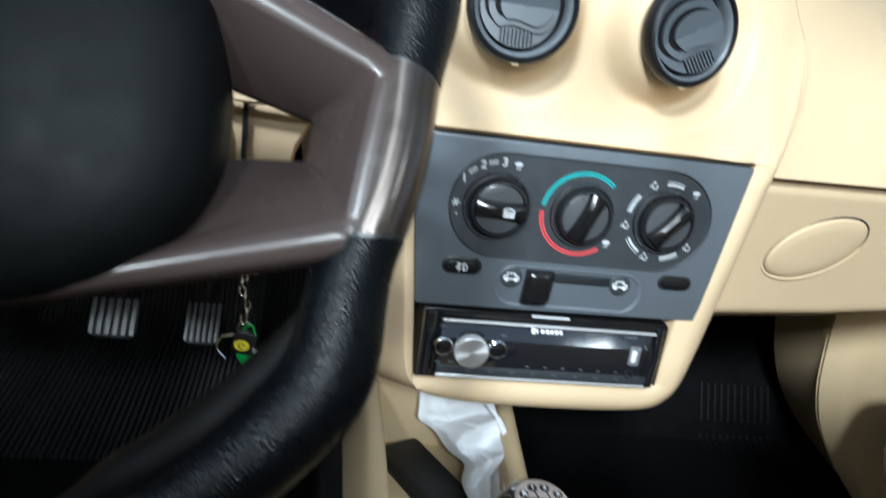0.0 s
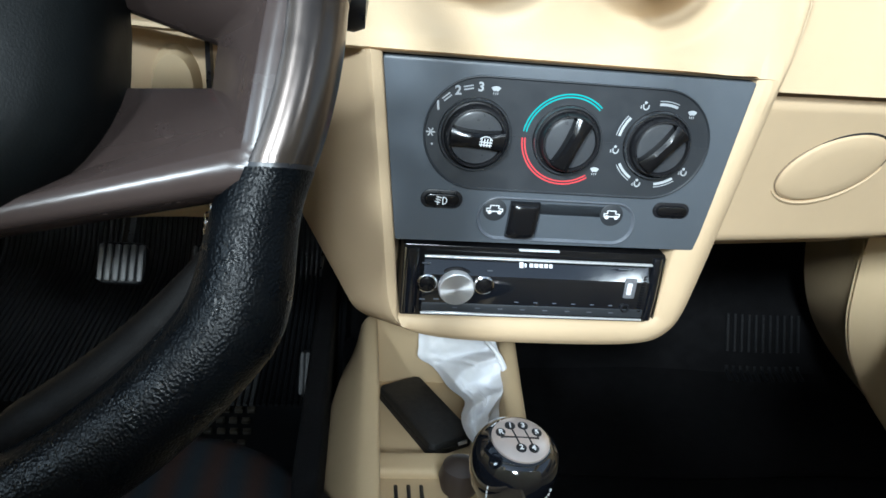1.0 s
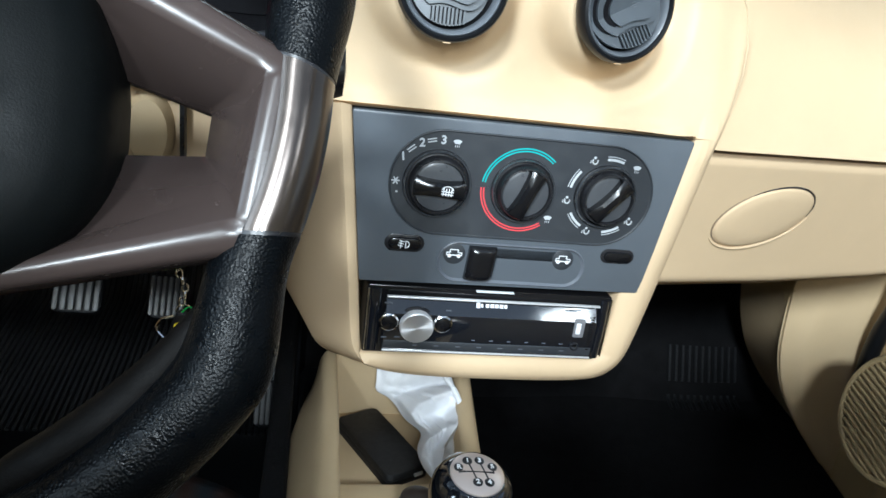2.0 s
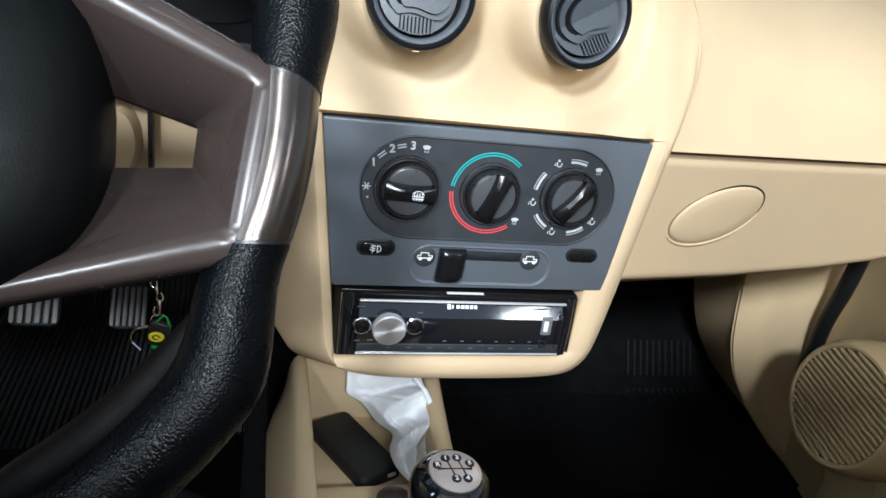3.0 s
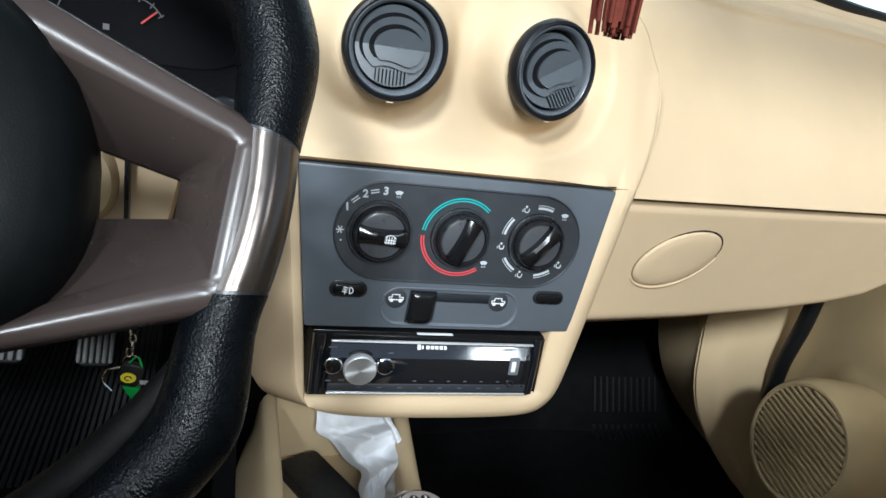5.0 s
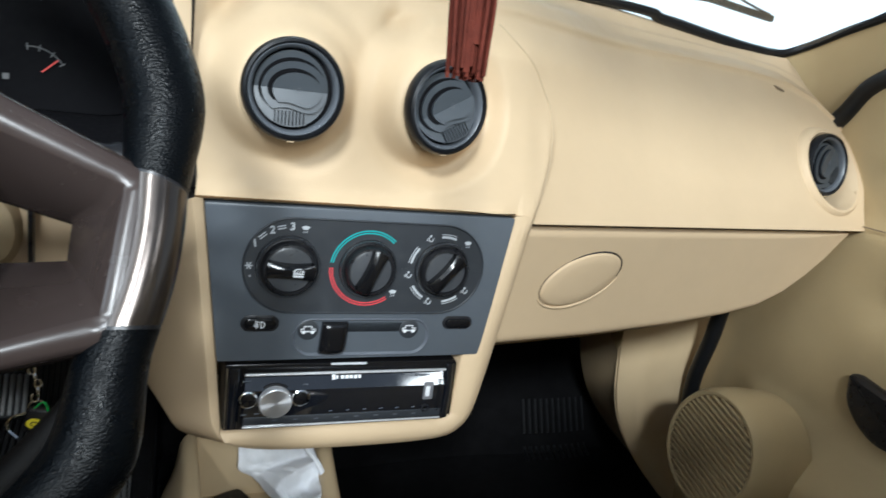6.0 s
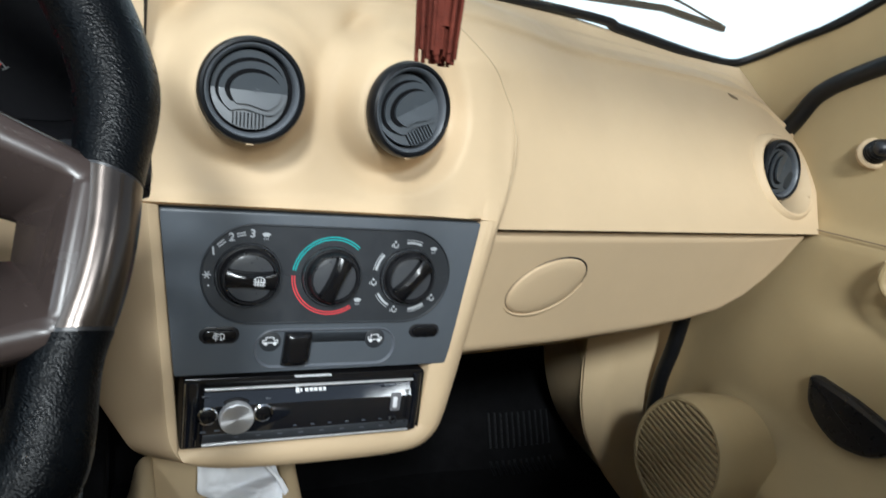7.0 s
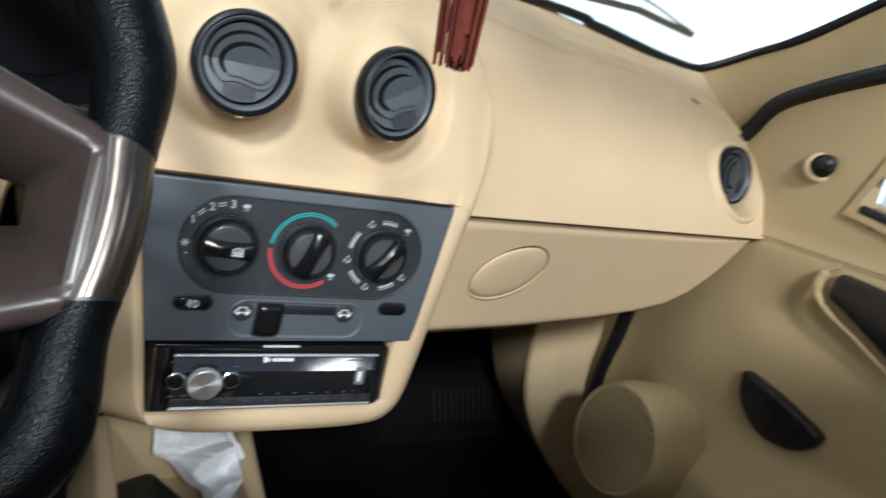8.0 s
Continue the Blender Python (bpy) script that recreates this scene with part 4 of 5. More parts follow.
def spoke(side):
    def loop(pts, hs, n=14):
        res = []
        for i in range(4):
            a, b = Vector((*pts[i], hs[i])), Vector((*pts[(i + 1) % 4], hs[(i + 1) % 4]))
            for j in range(n):
                p = a.lerp(b, j / n)
                res.append((p.x * side, p.y, p.z))
        return res

    l0 = loop([(0.062, 0.0605), (0.172, 0.0065), (0.164, -0.0610), (0.040, -0.0885)], [-0.004, -0.004, -0.004, -0.004])
    l1 = loop([(0.062, 0.0595), (0.171, 0.0055), (0.163, -0.0600), (0.040, -0.0875)], [0.008, 0.010, 0.010, 0.008])
    l2 = loop([(0.066, 0.0560), (0.168, 0.0035), (0.160, -0.0580), (0.043, -0.0850)], [0.0105, 0.0135, 0.0135, 0.011])
    l3 = loop([(0.083, 0.0320), (0.1585, 0.0005), (0.1520, -0.0505), (0.060, -0.0770)], [0.0112, 0.0130, 0.0130, 0.0112])
    l3b = loop([(0.084, 0.0310), (0.1578, -0.0003), (0.1513, -0.0498), (0.061, -0.0760)], [0.0105, 0.0122, 0.0122, 0.0105])
    l4 = loop([(0.0875, 0.0250), (0.1525, -0.0060), (0.1472, -0.0415), (0.0875, -0.0650)], [0.0030, 0.0015, 0.0030, 0.0035])
    l4b = loop([(0.088, 0.0240), (0.1517, -0.0064), (0.1464, -0.0408), (0.088, -0.0640)], [0.0020, 0.0000, 0.0015, 0.0020])
    l5 = loop([(0.1035, 0.0005), (0.1378, -0.0100), (0.1365, -0.0262), (0.1035, -0.0285)], [-0.0165, -0.0165, -0.0165, -0.0165])
    l6 = loop([(0.1035, 0.0005), (0.1378, -0.0100), (0.1365, -0.0262), (0.1035, -0.0285)], [-0.024, -0.024, -0.024, -0.024])
    return moved(rings([l0, l1, l2, l3, l3b, l4, l4b, l5, l6], cap=False), WM)


part("spoke", spoke(1), TRIM, wheel, "brown lacquered spoke frame with an opening", sharp=70)
part("spoke", spoke(-1), TRIM, wheel, "brown lacquered spoke frame with an opening", sharp=70)


def hub():
    loops = []
    for k, (s, h) in enumerate(((1.02, -0.02), (1.02, 0.004), (1.0, 0.012), (0.96, 0.0185), (0.90, 0.0225), (0.8, 0.026), (0.6, 0.030), (0.3, 0.033), (0.02, 0.034))):
        loop = []
        for j in range(64):
            a = math.tau * j / 64
            c, q = math.cos(a), math.sin(a)
            e = 2.6
            x = 0.107 * s * math.copysign(abs(c) ** (2 / e), c)
            y = -0.024 + (0.085 if q > 0 else 0.064) * s * math.copysign(abs(q) ** (2 / e), q)
            loop.append((x, y, h))
        loops.append(loop)
    return moved(rings(loops), WM)


part("hub", hub(), HUBM, wheel, "black domed airbag cover")
part("column", lathe([(0.030, -0.03), (0.034, -0.06), (0.036, -0.14), (0.034, -0.20)], 32, WM @ Matrix.Translation((0, -0.01, 0))), BLACK, wheel, "black steering column shroud")

stalk = thing("control_stalk", DP(-0.15, -0.16, 0.109), "black plastic control stalk behind the wheel", "stalk")
part("lever", tube(spline([(-0.30, -0.135, 0.11), (-0.22, -0.125, 0.112), (-0.185, -0.120, 0.108), (-0.1560, -0.118, 0.105)], 6), [0.006] * 12 + [0.008] * 6 + [0.0085], 14, D), BLACK, stalk)
part("stalk_tip", lathe([(0.0095, -0.004), (0.0122, 0.0), (0.0126, 0.005), (0.0108, 0.0095), (0.0004, 0.0105)], 28, D @ Matrix.Translation((-0.1575, -0.118, 0.1015)) @ Matrix.Rotation(radians(90), 4, "Y")), BLACK, stalk, "rounded black end")

# ---- instrument cluster ----
cluster = thing("instrument_cluster", DP(-0.34, 0.06, 0.12), "dark instrument cluster with lit warning lamps", "instrument cluster")
part("dial_face", prism(rrect(0.38, 0.13, 0.055, -0.343, 0.172, 10), -0.01, 0.0, 0.001, plate(0, 0.075, 0)), VOID, cluster, "black dial face")
hood = [rrect(0.38 + g * 0.3, 0.13 + g, 0.055, -0.343, 0.172, 10) for g in (0.0, 0.012, 0.03, 0.034)]
part("hood", moved(rings([[(x, 0.078, z) for x, z in hood[0]], [(x, 0.03, z) for x, z in hood[1]], [(x, 0.005, z) for x, z in hood[2]], [(x, 0.03, z) for x, z in hood[3]], [(x, 0.08, z) for x, z in hood[3]]], cap=False), D), VOID, cluster, "black hood rim round the dials")
CM = plate(-0.250, 0.0745, 0.128)
part("gauge_arc", arcband(0.0215, 0.0223, 30, 100, 0, 0.0004, 14, CM), DIALP, cluster, "small fuel gauge scale")
for a in (32, 55, 78, 98):
    part("gauge_tick", box(0.0195, 0.0240, -0.0004, 0.0004, 0, 0.0005, CM @ Matrix.Rotation(radians(a), 4, "Z")), DIALP, cluster)
part("needle", box(0.008, 0.0215, -0.0006, 0.0006, 0.001, 0.002, CM @ Matrix.Rotation(radians(42), 4, "Z")), NEEDLE, cluster, "red needle")
part("fuel_mark", box(-0.018, -0.014, -0.002, 0.002, 0, 0.0005, CM), DIALP, cluster)
part("odometer_mark", join(*[arcband(0.0014, 0.0022, 0, 360, 0, 0.0004, 14, CM @ Matrix.Translation((-0.030 + k * 0.0026, 0.022 + k * 0.0045, 0))) for k in range(3)]), DIALP, cluster)
part("speed_arc", arcband(0.030, 0.0308, -60, 30, 0, 0.0004, 14, CM @ Matrix.Translation((-0.072, 0.024, 0))), DIALP, cluster)
for x, y in ((-0.068, 0.018), (-0.058, 0.017)):
    part("warning_lamp", prism(rrect(0.0068, 0.0052, 0.0015, x, y, 3), 0, 0.0008, 0.0002, CM), WARN, cluster, "red lit warning lamp")

# ---- keys ----
keys = thing("key_ring", DP(-0.231, -0.049, -0.07), "key ring with black fob and green charm on a chain", "keys")
KP = Vector((-0.231, -0.049, -0.069))
for k in range(9):
    c = KP + Vector((0.002 * math.sin(k), 0, 0.016 + 0.0046 * k))
    ringm = D @ Matrix.Translation(c) @ Matrix.Rotation(radians(90 * (k % 2)), 4, "Z") @ Matrix.Rotation(radians(90), 4, "X")
    part("chain_link", tube([(0.0017 * math.cos(a), 0.0028 * math.sin(a), 0) for a in (math.tau * j / 10 for j in range(10))], 0.0006, 5, ringm, closed=True), CHROME, keys)
KM = D @ Matrix.Translation(KP) @ Matrix.Rotation(radians(90), 4, "X") @ Matrix.Rotation(radians(-8), 4, "Z") @ Matrix.Diagonal((0.68, 0.68, 0.68, 1))
part("split_ring", tube([(0.007 * math.cos(a), 0.014 + 0.007 * math.sin(a), 0) for a in (math.tau * j / 24 for j in range(24))], 0.0007, 6, KM, closed=True), CHROME, keys)
part("fob", prism(rounded([(-0.009, -0.008), (0.009, -0.010), (0.011, 0.012), (-0.007, 0.014)], 0.005, 5), -0.004, 0.003, 0.0015, KM), BLACK, keys, "black key fob")
part("badge", lathe([(0.0068, 0.003), (0.0066, 0.0040), (0.0005, 0.0042)], 32, KM @ Matrix.Diagonal((1, 0.72, 1, 1))), YELLOW, keys, "round yellow badge")
part("badge_mark", arcband(0.0022, 0.0034, 0, 300, 0.0042, 0.0046, 20, KM @ Matrix.Diagonal((1, 0.72, 1, 1))), BLACK, keys)
part("charm", prism(rounded([(-0.004, -0.010), (0.006, -0.022), (0.012, -0.009)][::1], 0.002, 3), -0.001, 0.0025, 0.0006, KM), GREEN, keys, "green enamel charm")
part("clip", tube(spline([(-0.008, 0.008, 0), (-0.019, 0.002, 0), (-0.021, -0.008, 0), (-0.012, -0.017, 0)], 5), 0.0013, 6, KM), CHROME, keys, "small bright metal clip")
part("key_blade", box(0.010, 0.022, -0.006, -0.003, -0.001, 0.001, KM), SATIN, keys)
part("key_loop", tube(spline([(-0.004, 0.010, 0), (0.004, 0.020, 0), (0.010, 0.010, 0)], 5), 0.0009, 6, KM), GREEN, keys)

# ---- centre console ----
console = thing("centre_console", DP(-0.06, 0.04, -0.30), "beige plastic console tray between the seats", "console")


def wall_bar(path, w, zb, name):
    """A rounded wall: its top follows the path, its foot hangs to zb."""
    sec_n = 10
    loops = []
    pts = [Vector(p) for p in path]
    for i, p in enumerate(pts):
        d = (pts[min(i + 1, len(pts) - 1)] - pts[max(i - 1, 0)])
        d.z = 0
        d.normalize()
        s = Vector((d.y, -d.x, 0))
        loop = [p + s * (w / 2) + Vector((0, 0, zb - p.z))]
        for k in range(sec_n + 1):
            a = math.pi * k / sec_n
            loop.append(p + s * (w / 2 * math.cos(a)) + Vector((0, 0, w * 0.42 * math.sin(a) - w * 0.42)))
        loop.append(p - s * (w / 2) + Vector((0, 0, zb - p.z)))
        loops.append(loop)
    return part(name, moved(rings(loops), D), BEIGE_LOW, console, sharp=50)


def tray_side():
    """The driver's side of the tray: upright inner face, narrow flat rim, outer face that flares downwards."""
    loops = []
    for p, w in zip(spline([(-0.1265, 0.132, -0.184), (-0.1262, 0.10, -0.185), (-0.1258, 0.06, -0.187), (-0.1255, 0.02, -0.190), (-0.1255, -0.05, -0.196), (-0.1255, -0.13, -0.204), (-0.1255, -0.3, -0.22)], 6), dots(37, 0.010, 0.020)):
        x, y, z = p
        flare = lerp(0.006, 0.028, smooth(0.135, 0.06, y))
        loops.append([(x, y, -0.42), (x, y, z - 0.003), (x - 0.001, y, z - 0.0008), (x - 0.003, y, z), (x - 0.003 - w * 0.5, y, z - 0.001), (x - 0.003 - w * 0.8, y, z - 0.004),
                      (x - 0.004 - w, y, z - 0.010), (x - 0.004 - w - flare * 0.55, y, z - 0.028), (x - 0.004 - w - flare * 0.85, y, z - 0.06), (x - 0.004 - w - flare, y, z - 0.13), (x - 0.004 - w - flare, y, -0.42)])
    return moved(rings(loops), D)


part("side_wall", tray_side(), BEIGE_LOW, console, sharp=50)
wall_bar(spline([(-0.008, 0.128, -0.192), (-0.0135, 0.07, -0.196), (-0.019, 0.01, -0.200), (-0.024, -0.05, -0.204), (-0.026, -0.13, -0.21), (-0.028, -0.3, -0.225)], 8), 0.016, -0.42, "side_wall")
part("tray_floor", box(-0.130, -0.012, 0.002, 0.150, -0.262, -0.252, D, 0.002), BEIGE_LOW, console)
part("tray_back", box(-0.130, -0.008, 0.130, 0.142, -0.258, -0.10, D, 0.002), BEIGE_LOW, console)
part("divider", box(-0.128, -0.014, -0.012, 0.012, -0.262, -0.236, D, 0.005), BEIGE_LOW, console, "rounded ridge before the gear lever")
part("ledge", box(-0.128, -0.016, -0.32, -0.008, -0.262, -0.243, D, 0.003), BEIGE_LOW, console)
for k in range(3):
    x = -0.1115 + 0.0095 * k
    part("slot", prism(rrect(0.0030, 0.030, 0.0014, x, -0.034, 3), -0.001, 0.0006, 0.0002, D @ Matrix.Translation((0, 0, -0.2432))), BLACK, console, "narrow black slot")
part("black_tunnel", box(-0.158, -0.004, -0.30, 0.30, -0.46, -0.30, D, 0.01), RUBBER, console, "black tunnel cover below the tray")
part("tunnel_skirt", box(-0.178, -0.163, -0.12, 0.22, -0.46, -0.150, D, 0.004), CARPET, console)

lighter = thing("round_knob", DP(-0.066, -0.035, -0.243), "small dark brown round knob on the console", "knob")
part("stem", lathe([(0.007, 0.0), (0.006, 0.018)], 20, D @ Matrix.Translation((-0.068, -0.040, -0.243))), BLACK, lighter)
part("cap", lathe([(0.004, -0.015), (0.013, -0.010), (0.0155, 0.0), (0.013, 0.009), (0.007, 0.0135), (0.0004, 0.0145)], 32, D @ Matrix.Translation((-0.068, -0.040, -0.216))), mat("dark_brown_plastic", (0.035, 0.026, 0.022), 0.4), lighter, "dark brown cap")

# ---- gear lever ----
gear = thing("gear_lever", DP(-0.053, -0.125, -0.243), "glossy black gear knob with a shift pattern plate", "gear lever")
GM = D @ Matrix.Translation((-0.055, -0.120, -0.1415)) @ Matrix.Rotation(radians(9), 4, "X") @ Matrix.Rotation(radians(3), 4, "Y") @ Matrix.Diagonal((0.87, 0.87, 0.87, 1))
part("knob", lathe([(0.011, -0.045), (0.014, -0.035), (0.019, -0.024), (0.0262, -0.010), (0.0290, 0.004), (0.0285, 0.014), (0.0255, 0.0215), (0.0205, 0.0255), (0.0180, 0.0266), (0.0004, 0.0270)], 64, GM), PIANO, gear, "glossy black rounded knob")
part("pattern_plate", lathe([(0.0188, 0.0260), (0.0186, 0.0274), (0.016, 0.0288), (0.010, 0.0300), (0.0004, 0.0306)], 48, GM), PLATEM, gear, "pinkish metal plate")
part("collar", lathe([(0.0120, -0.048), (0.0125, -0.035)], 32, GM), PIANO, gear)
part("stem", tube([GM @ Vector((0, 0, -0.04)), DP(-0.053, -0.118, -0.25)], 0.008, 14), BLACK, gear)
boot = [[DP(-0.053 + r * math.cos(math.tau * k / 24), -0.120 + r * math.sin(math.tau * k / 24), z) for k in range(24)] for r, z in ((0.011, -0.195), (0.015, -0.205), (0.014, -0.212), (0.022, -0.222), (0.021, -0.23), (0.03, -0.246))]
part("boot", rings(boot), LEATHERETTE, gear, "black folded gaiter")
ZT = 0.0308
for body, x, y in (("R", -0.0128, 0.0030), ("1", -0.0062, 0.0085), ("3", 0.0022, 0.0088), ("5", 0.0105, 0.0040), ("2", -0.0018, -0.0095), ("4", 0.0062, -0.0093)):
    m = GM @ Matrix.Translation((x, y, ZT - 0.0016 * ((x * x + y * y) / 0.0002)))
    disc = part("number_disc", lathe([(0.0034, -0.0004), (0.0034, 0.0003), (0.0031, 0.0005)], 20, m), BLACK, gear)
    text(body, 0.0052, m @ Matrix.Translation((0, 0, 0.0006)), "number", WHITE, disc)
LINE = GM @ Matrix.Translation((0, 0, ZT - 0.0006))
part("pattern_line", join(box(-0.0135, 0.0110, -0.0017, -0.0007, -0.001, 0.0004, LINE), box(-0.0134, -0.0126, -0.001, 0.002, -0.001, 0.0004, LINE), box(0.0101, 0.0109, -0.001, 0.003, -0.001, 0.0004, LINE),
                          box(-0.0005, 0.0005, -0.0085, 0.0085, -0.001, 0.0004, LINE @ Matrix.Translation((-0.0040, -0.0005, 0)) @ Matrix.Rotation(radians(14), 4, "Z")),
                          box(-0.0005, 0.0005, -0.0085, 0.0085, -0.001, 0.0004, LINE @ Matrix.Translation((0.0042, -0.0005, 0)) @ Matrix.Rotation(radians(14), 4, "Z"))), BLACK, gear, "engraved shift lines")
KNOB_SIDE = [(-0.035, 0.014), (-0.024, 0.019), (-0.010, 0.0262), (0.004, 0.0290), (0.014, 0.0285)]
for s in (-1, 1):
    a = radians(-90 + s * 44)
    for k in range(8):
        z = 0.006 - 0.0040 * k
        rr = curve(z, KNOB_SIDE) + 0.0001
        part("stitch", box(-0.0004, 0.0004, -0.0004, 0.0004, -0.0011, 0.0011, GM @ Matrix.Translation((rr * math.cos(a), rr * math.sin(a), z))), WHITE, gear)

# ---- tissue and wallet in the tray ----
TISSUE_L = spline([(-0.092, 0.113, -0.150), (-0.091, 0.107, -0.196), (-0.090, 0.103, -0.208), (-0.077, 0.100, -0.215), (-0.066, 0.089, -0.226), (-0.052, 0.076, -0.232), (-0.054, 0.059, -0.235), (-0.053, 0.028, -0.233), (-0.046, 0.004, -0.230)], 10)
TISSUE_R = spline([(-0.026, 0.113, -0.150), (-0.023, 0.107, -0.196), (-0.019, 0.103, -0.208), (-0.016, 0.096, -0.219), (-0.016, 0.085, -0.229), (-0.017, 0.069, -0.232), (-0.021, 0.049, -0.234), (-0.028, 0.028, -0.232), (-0.036, 0.004, -0.230)], 10)


def cloth(u, v):
    """A crumpled sheet pushed behind the stack, falling to the foot of the gear lever in broad folds."""
    i = v * (len(TISSUE_L) - 1)
    k = min(int(i), len(TISSUE_L) - 2)
    a, b = TISSUE_L[k].lerp(TISSUE_L[k + 1], i - k), TISSUE_R[k].lerp(TISSUE_R[k + 1], i - k)
    p = a.lerp(b, u)
    s = 0.6 * u + 1.1 * v
    ridge = lambda c, w: max(0.0, 1 - abs(s - c) / w)
    n = 0.016 * ridge(0.58 + 0.30 * u, 0.16) + 0.019 * ridge(0.98 + 0.35 * (u - 0.5), 0.15) + 0.015 * ridge(1.40 - 0.40 * u, 0.14)
    q = Vector((u * 1.6, v * 3.4, 0.7))
    n += 0.009 * abs(noise.noise(q * 1.1)) + 0.006 * abs(noise.noise(q * 2.1 + Vector((3, 1, 5)))) + 0.0015 * noise.noise(q * 5)
    n *= smooth(0, 0.12, u) * 0.8 + 0.2
    bulge = math.sin(math.pi * u)
    return (p.x + 0.003 * noise.noise(Vector((v * 7, 2.5, u * 2))), p.y - 0.95 * n - 0.006 * bulge, p.z + 0.75 * n + 0.006 * bulge)


tissue = part("tissue", sheet(cloth, dots(46, 0, 1), dots(90, 0, 1), 0.0012, D, back=(0, 0.6, -0.8)), CLOTH, None, sharp=75)
tagged(tissue, "crumpled white tissue stuffed into the console tray", "tissue")
hem = part("hem", tube(spline([(-0.034, 0.088, -0.180), (-0.024, 0.080, -0.190), (-0.0175, 0.070, -0.201), (-0.0145, 0.060, -0.208), (-0.0170, 0.046, -0.214), (-0.0235, 0.026, -0.219), (-0.032, 0.004, -0.221)], 8), [0.0018] * 8 + [0.0028] * 33 + [0.0022] * 8, 8, D), CLOTH, None)
hem.parent = tissue
WLM = D @ Matrix.Translation((-0.084, 0.072, -0.2515)) @ Matrix.Rotation(radians(26), 4, "Z")
wallet = thing("wallet", WLM.translation, "flat black leather wallet lying in the console tray", "wallet")
part("cover", prism(rrect(0.042, 0.094, 0.006, n=5), 0.0, 0.0055, 0.002, WLM), LEATHERETTE, wallet)
part("cover", prism(rrect(0.042, 0.094, 0.006, 0.0005, 0.0008, n=5), 0.0062, 0.0120, 0.003, WLM), LEATHERETTE, wallet)
part("clasp", box(0.006, 0.014, -0.0475, -0.0455, 0.004, 0.007, WLM), SATIN, wallet)

# ---- pedals ----
def pedal(x, y, z, w, h, label):
    p = thing("pedal", DP(x, y, z), label, "pedal", group="foot pedals")
    m = plate(x, y, z, 0, -32)
    part("pad", prism(rrect(w, h, 0.010, n=5), -0.012, 0.0, 0.003, m), RUBBER, p, "dark rubber pad")
    n = 6
    for k in range(n):
        xx = lerp(-w * 0.40, w * 0.40, k / (n - 1))
        part("rib", prism(rrect(w * 0.105, h * 0.88, 0.002, xx, 0, 3), -0.001, 0.0035, 0.0010, m), STEEL, p, "worn grey rib")
    part("arm", tube(spline([(x, y + 0.015, z), (x + 0.005, y + 0.05, z + 0.06), (x + 0.01, y + 0.09, z + 0.18)], 6), 0.008, 8, D), BLACK, p)


pedal(-0.402, 0.30, -0.220, 0.052, 0.046, "clutch pedal with worn ribbed grey pad")
pedal(-0.309, 0.30, -0.220, 0.040, 0.050, "brake pedal with worn ribbed grey pad")
pedal(-0.190, 0.285, -0.347, 0.040, 0.056, "accelerator pedal with dark ribbed pad")

# ---- ribbed mats on the toe boards ----
def toe_mat(x0, x1, y0, y1, label, n, rib):
    mid = floor_point((x0 + x1) / 2, (y0 + y1) / 2)
    mt = thing("floor_mat", mid, label, "floor mat", group="footwell mats")
    part("base", sheet(lambda u, v: (u, floor_point(u, v)[1] - 0.006, floor_point(u, v)[2] + 0.012), dots(12, x0, x1), dots(24, y0, y1), 0.006, back=(0, 0.3, -1)), RUBBER if n else CARPET, mt)
    for k in range(n):
        x = lerp(x0 + 0.01, x1 - 0.01, k / (n - 1))
        line = []
        for v in dots(16, y0 + 0.17, y1 - 0.01):
            q = floor_point(x, v)
            line.append((x, q[1] - 0.008, q[2] + 0.014))
        # Lit ribs take the lighter rubber; those past x -0.27 are coloured as shaded.
        part("rib", tube(line, 0.0030, 6), rib if x < -0.27 else RUBBER, mt)
    return mt


driver_mat = toe_mat(-0.70, -0.16, 0.10, 0.80, "black ribbed rubber mat in the driver's footwell", 66, RIBR)
for j in range(6):
    for k in range(9):
        part("stud", box(-0.5 * 0.010, 0.5 * 0.010, -0.004, 0.004, 0.0, 0.006, Matrix.Translation((-0.400 + 0.0155 * k + 0.004 * (j % 2), 0.162 + 0.018 * j, 0.011)), 0.0015), STUD, driver_mat)
passenger_mat = toe_mat(0.08, 0.60, 0.16, 0.80, "black carpet mat with a ribbed heel patch in the passenger footwell", 0, CARPET)
for k in range(11):
    x = lerp(0.405, 0.520, k / 10)
    for y0, y1 in ((0.338, 0.366), (0.382, 0.425)):
        line = [floor_point(x, v) for v in dots(6, y0, y1)]
        part("rib", tube([(q[0] + 0.12 * (q[1] - 0.3), q[1] - 0.008, q[2] + 0.0135) for q in line], 0.0026, 6), RUBBER, passenger_mat)

seat = thing("driver_seat", (-0.30, -0.65, 0.0), "dark striped fabric driver's seat cushion", "seat")


prof = [(-0.12, 0.02), (-0.075, 0.10), (-0.065, 0.20), (-0.066, 0.285), (-0.080, 0.335), (-0.110, 0.364), (-0.16, 0.374), (-0.30, 0.362), (-0.57, 0.33)]
loops = []
for k in range(33):
    x = lerp(-0.54, -0.125, k / 32)
    drop = min(0.10, 4.3 * (x + 0.25) ** 2) if x > -0.25 else min(0.045, 3.2 * (x + 0.25) ** 2)
    loops.append([(x, y - drop * 0.5, z - drop if z > 0.12 else z) for y, z in prof] + [(x, -0.60, 0.02)])
part("base", box(-0.52, -0.15, -0.56, -0.16, 0.0, 0.022, bev=0.004), BLACK, seat, "black plastic seat base")
part("cushion", rings(loops), SEATM, seat, "dark striped woven cushion")

# ---- passenger door ----
DX = 0.600
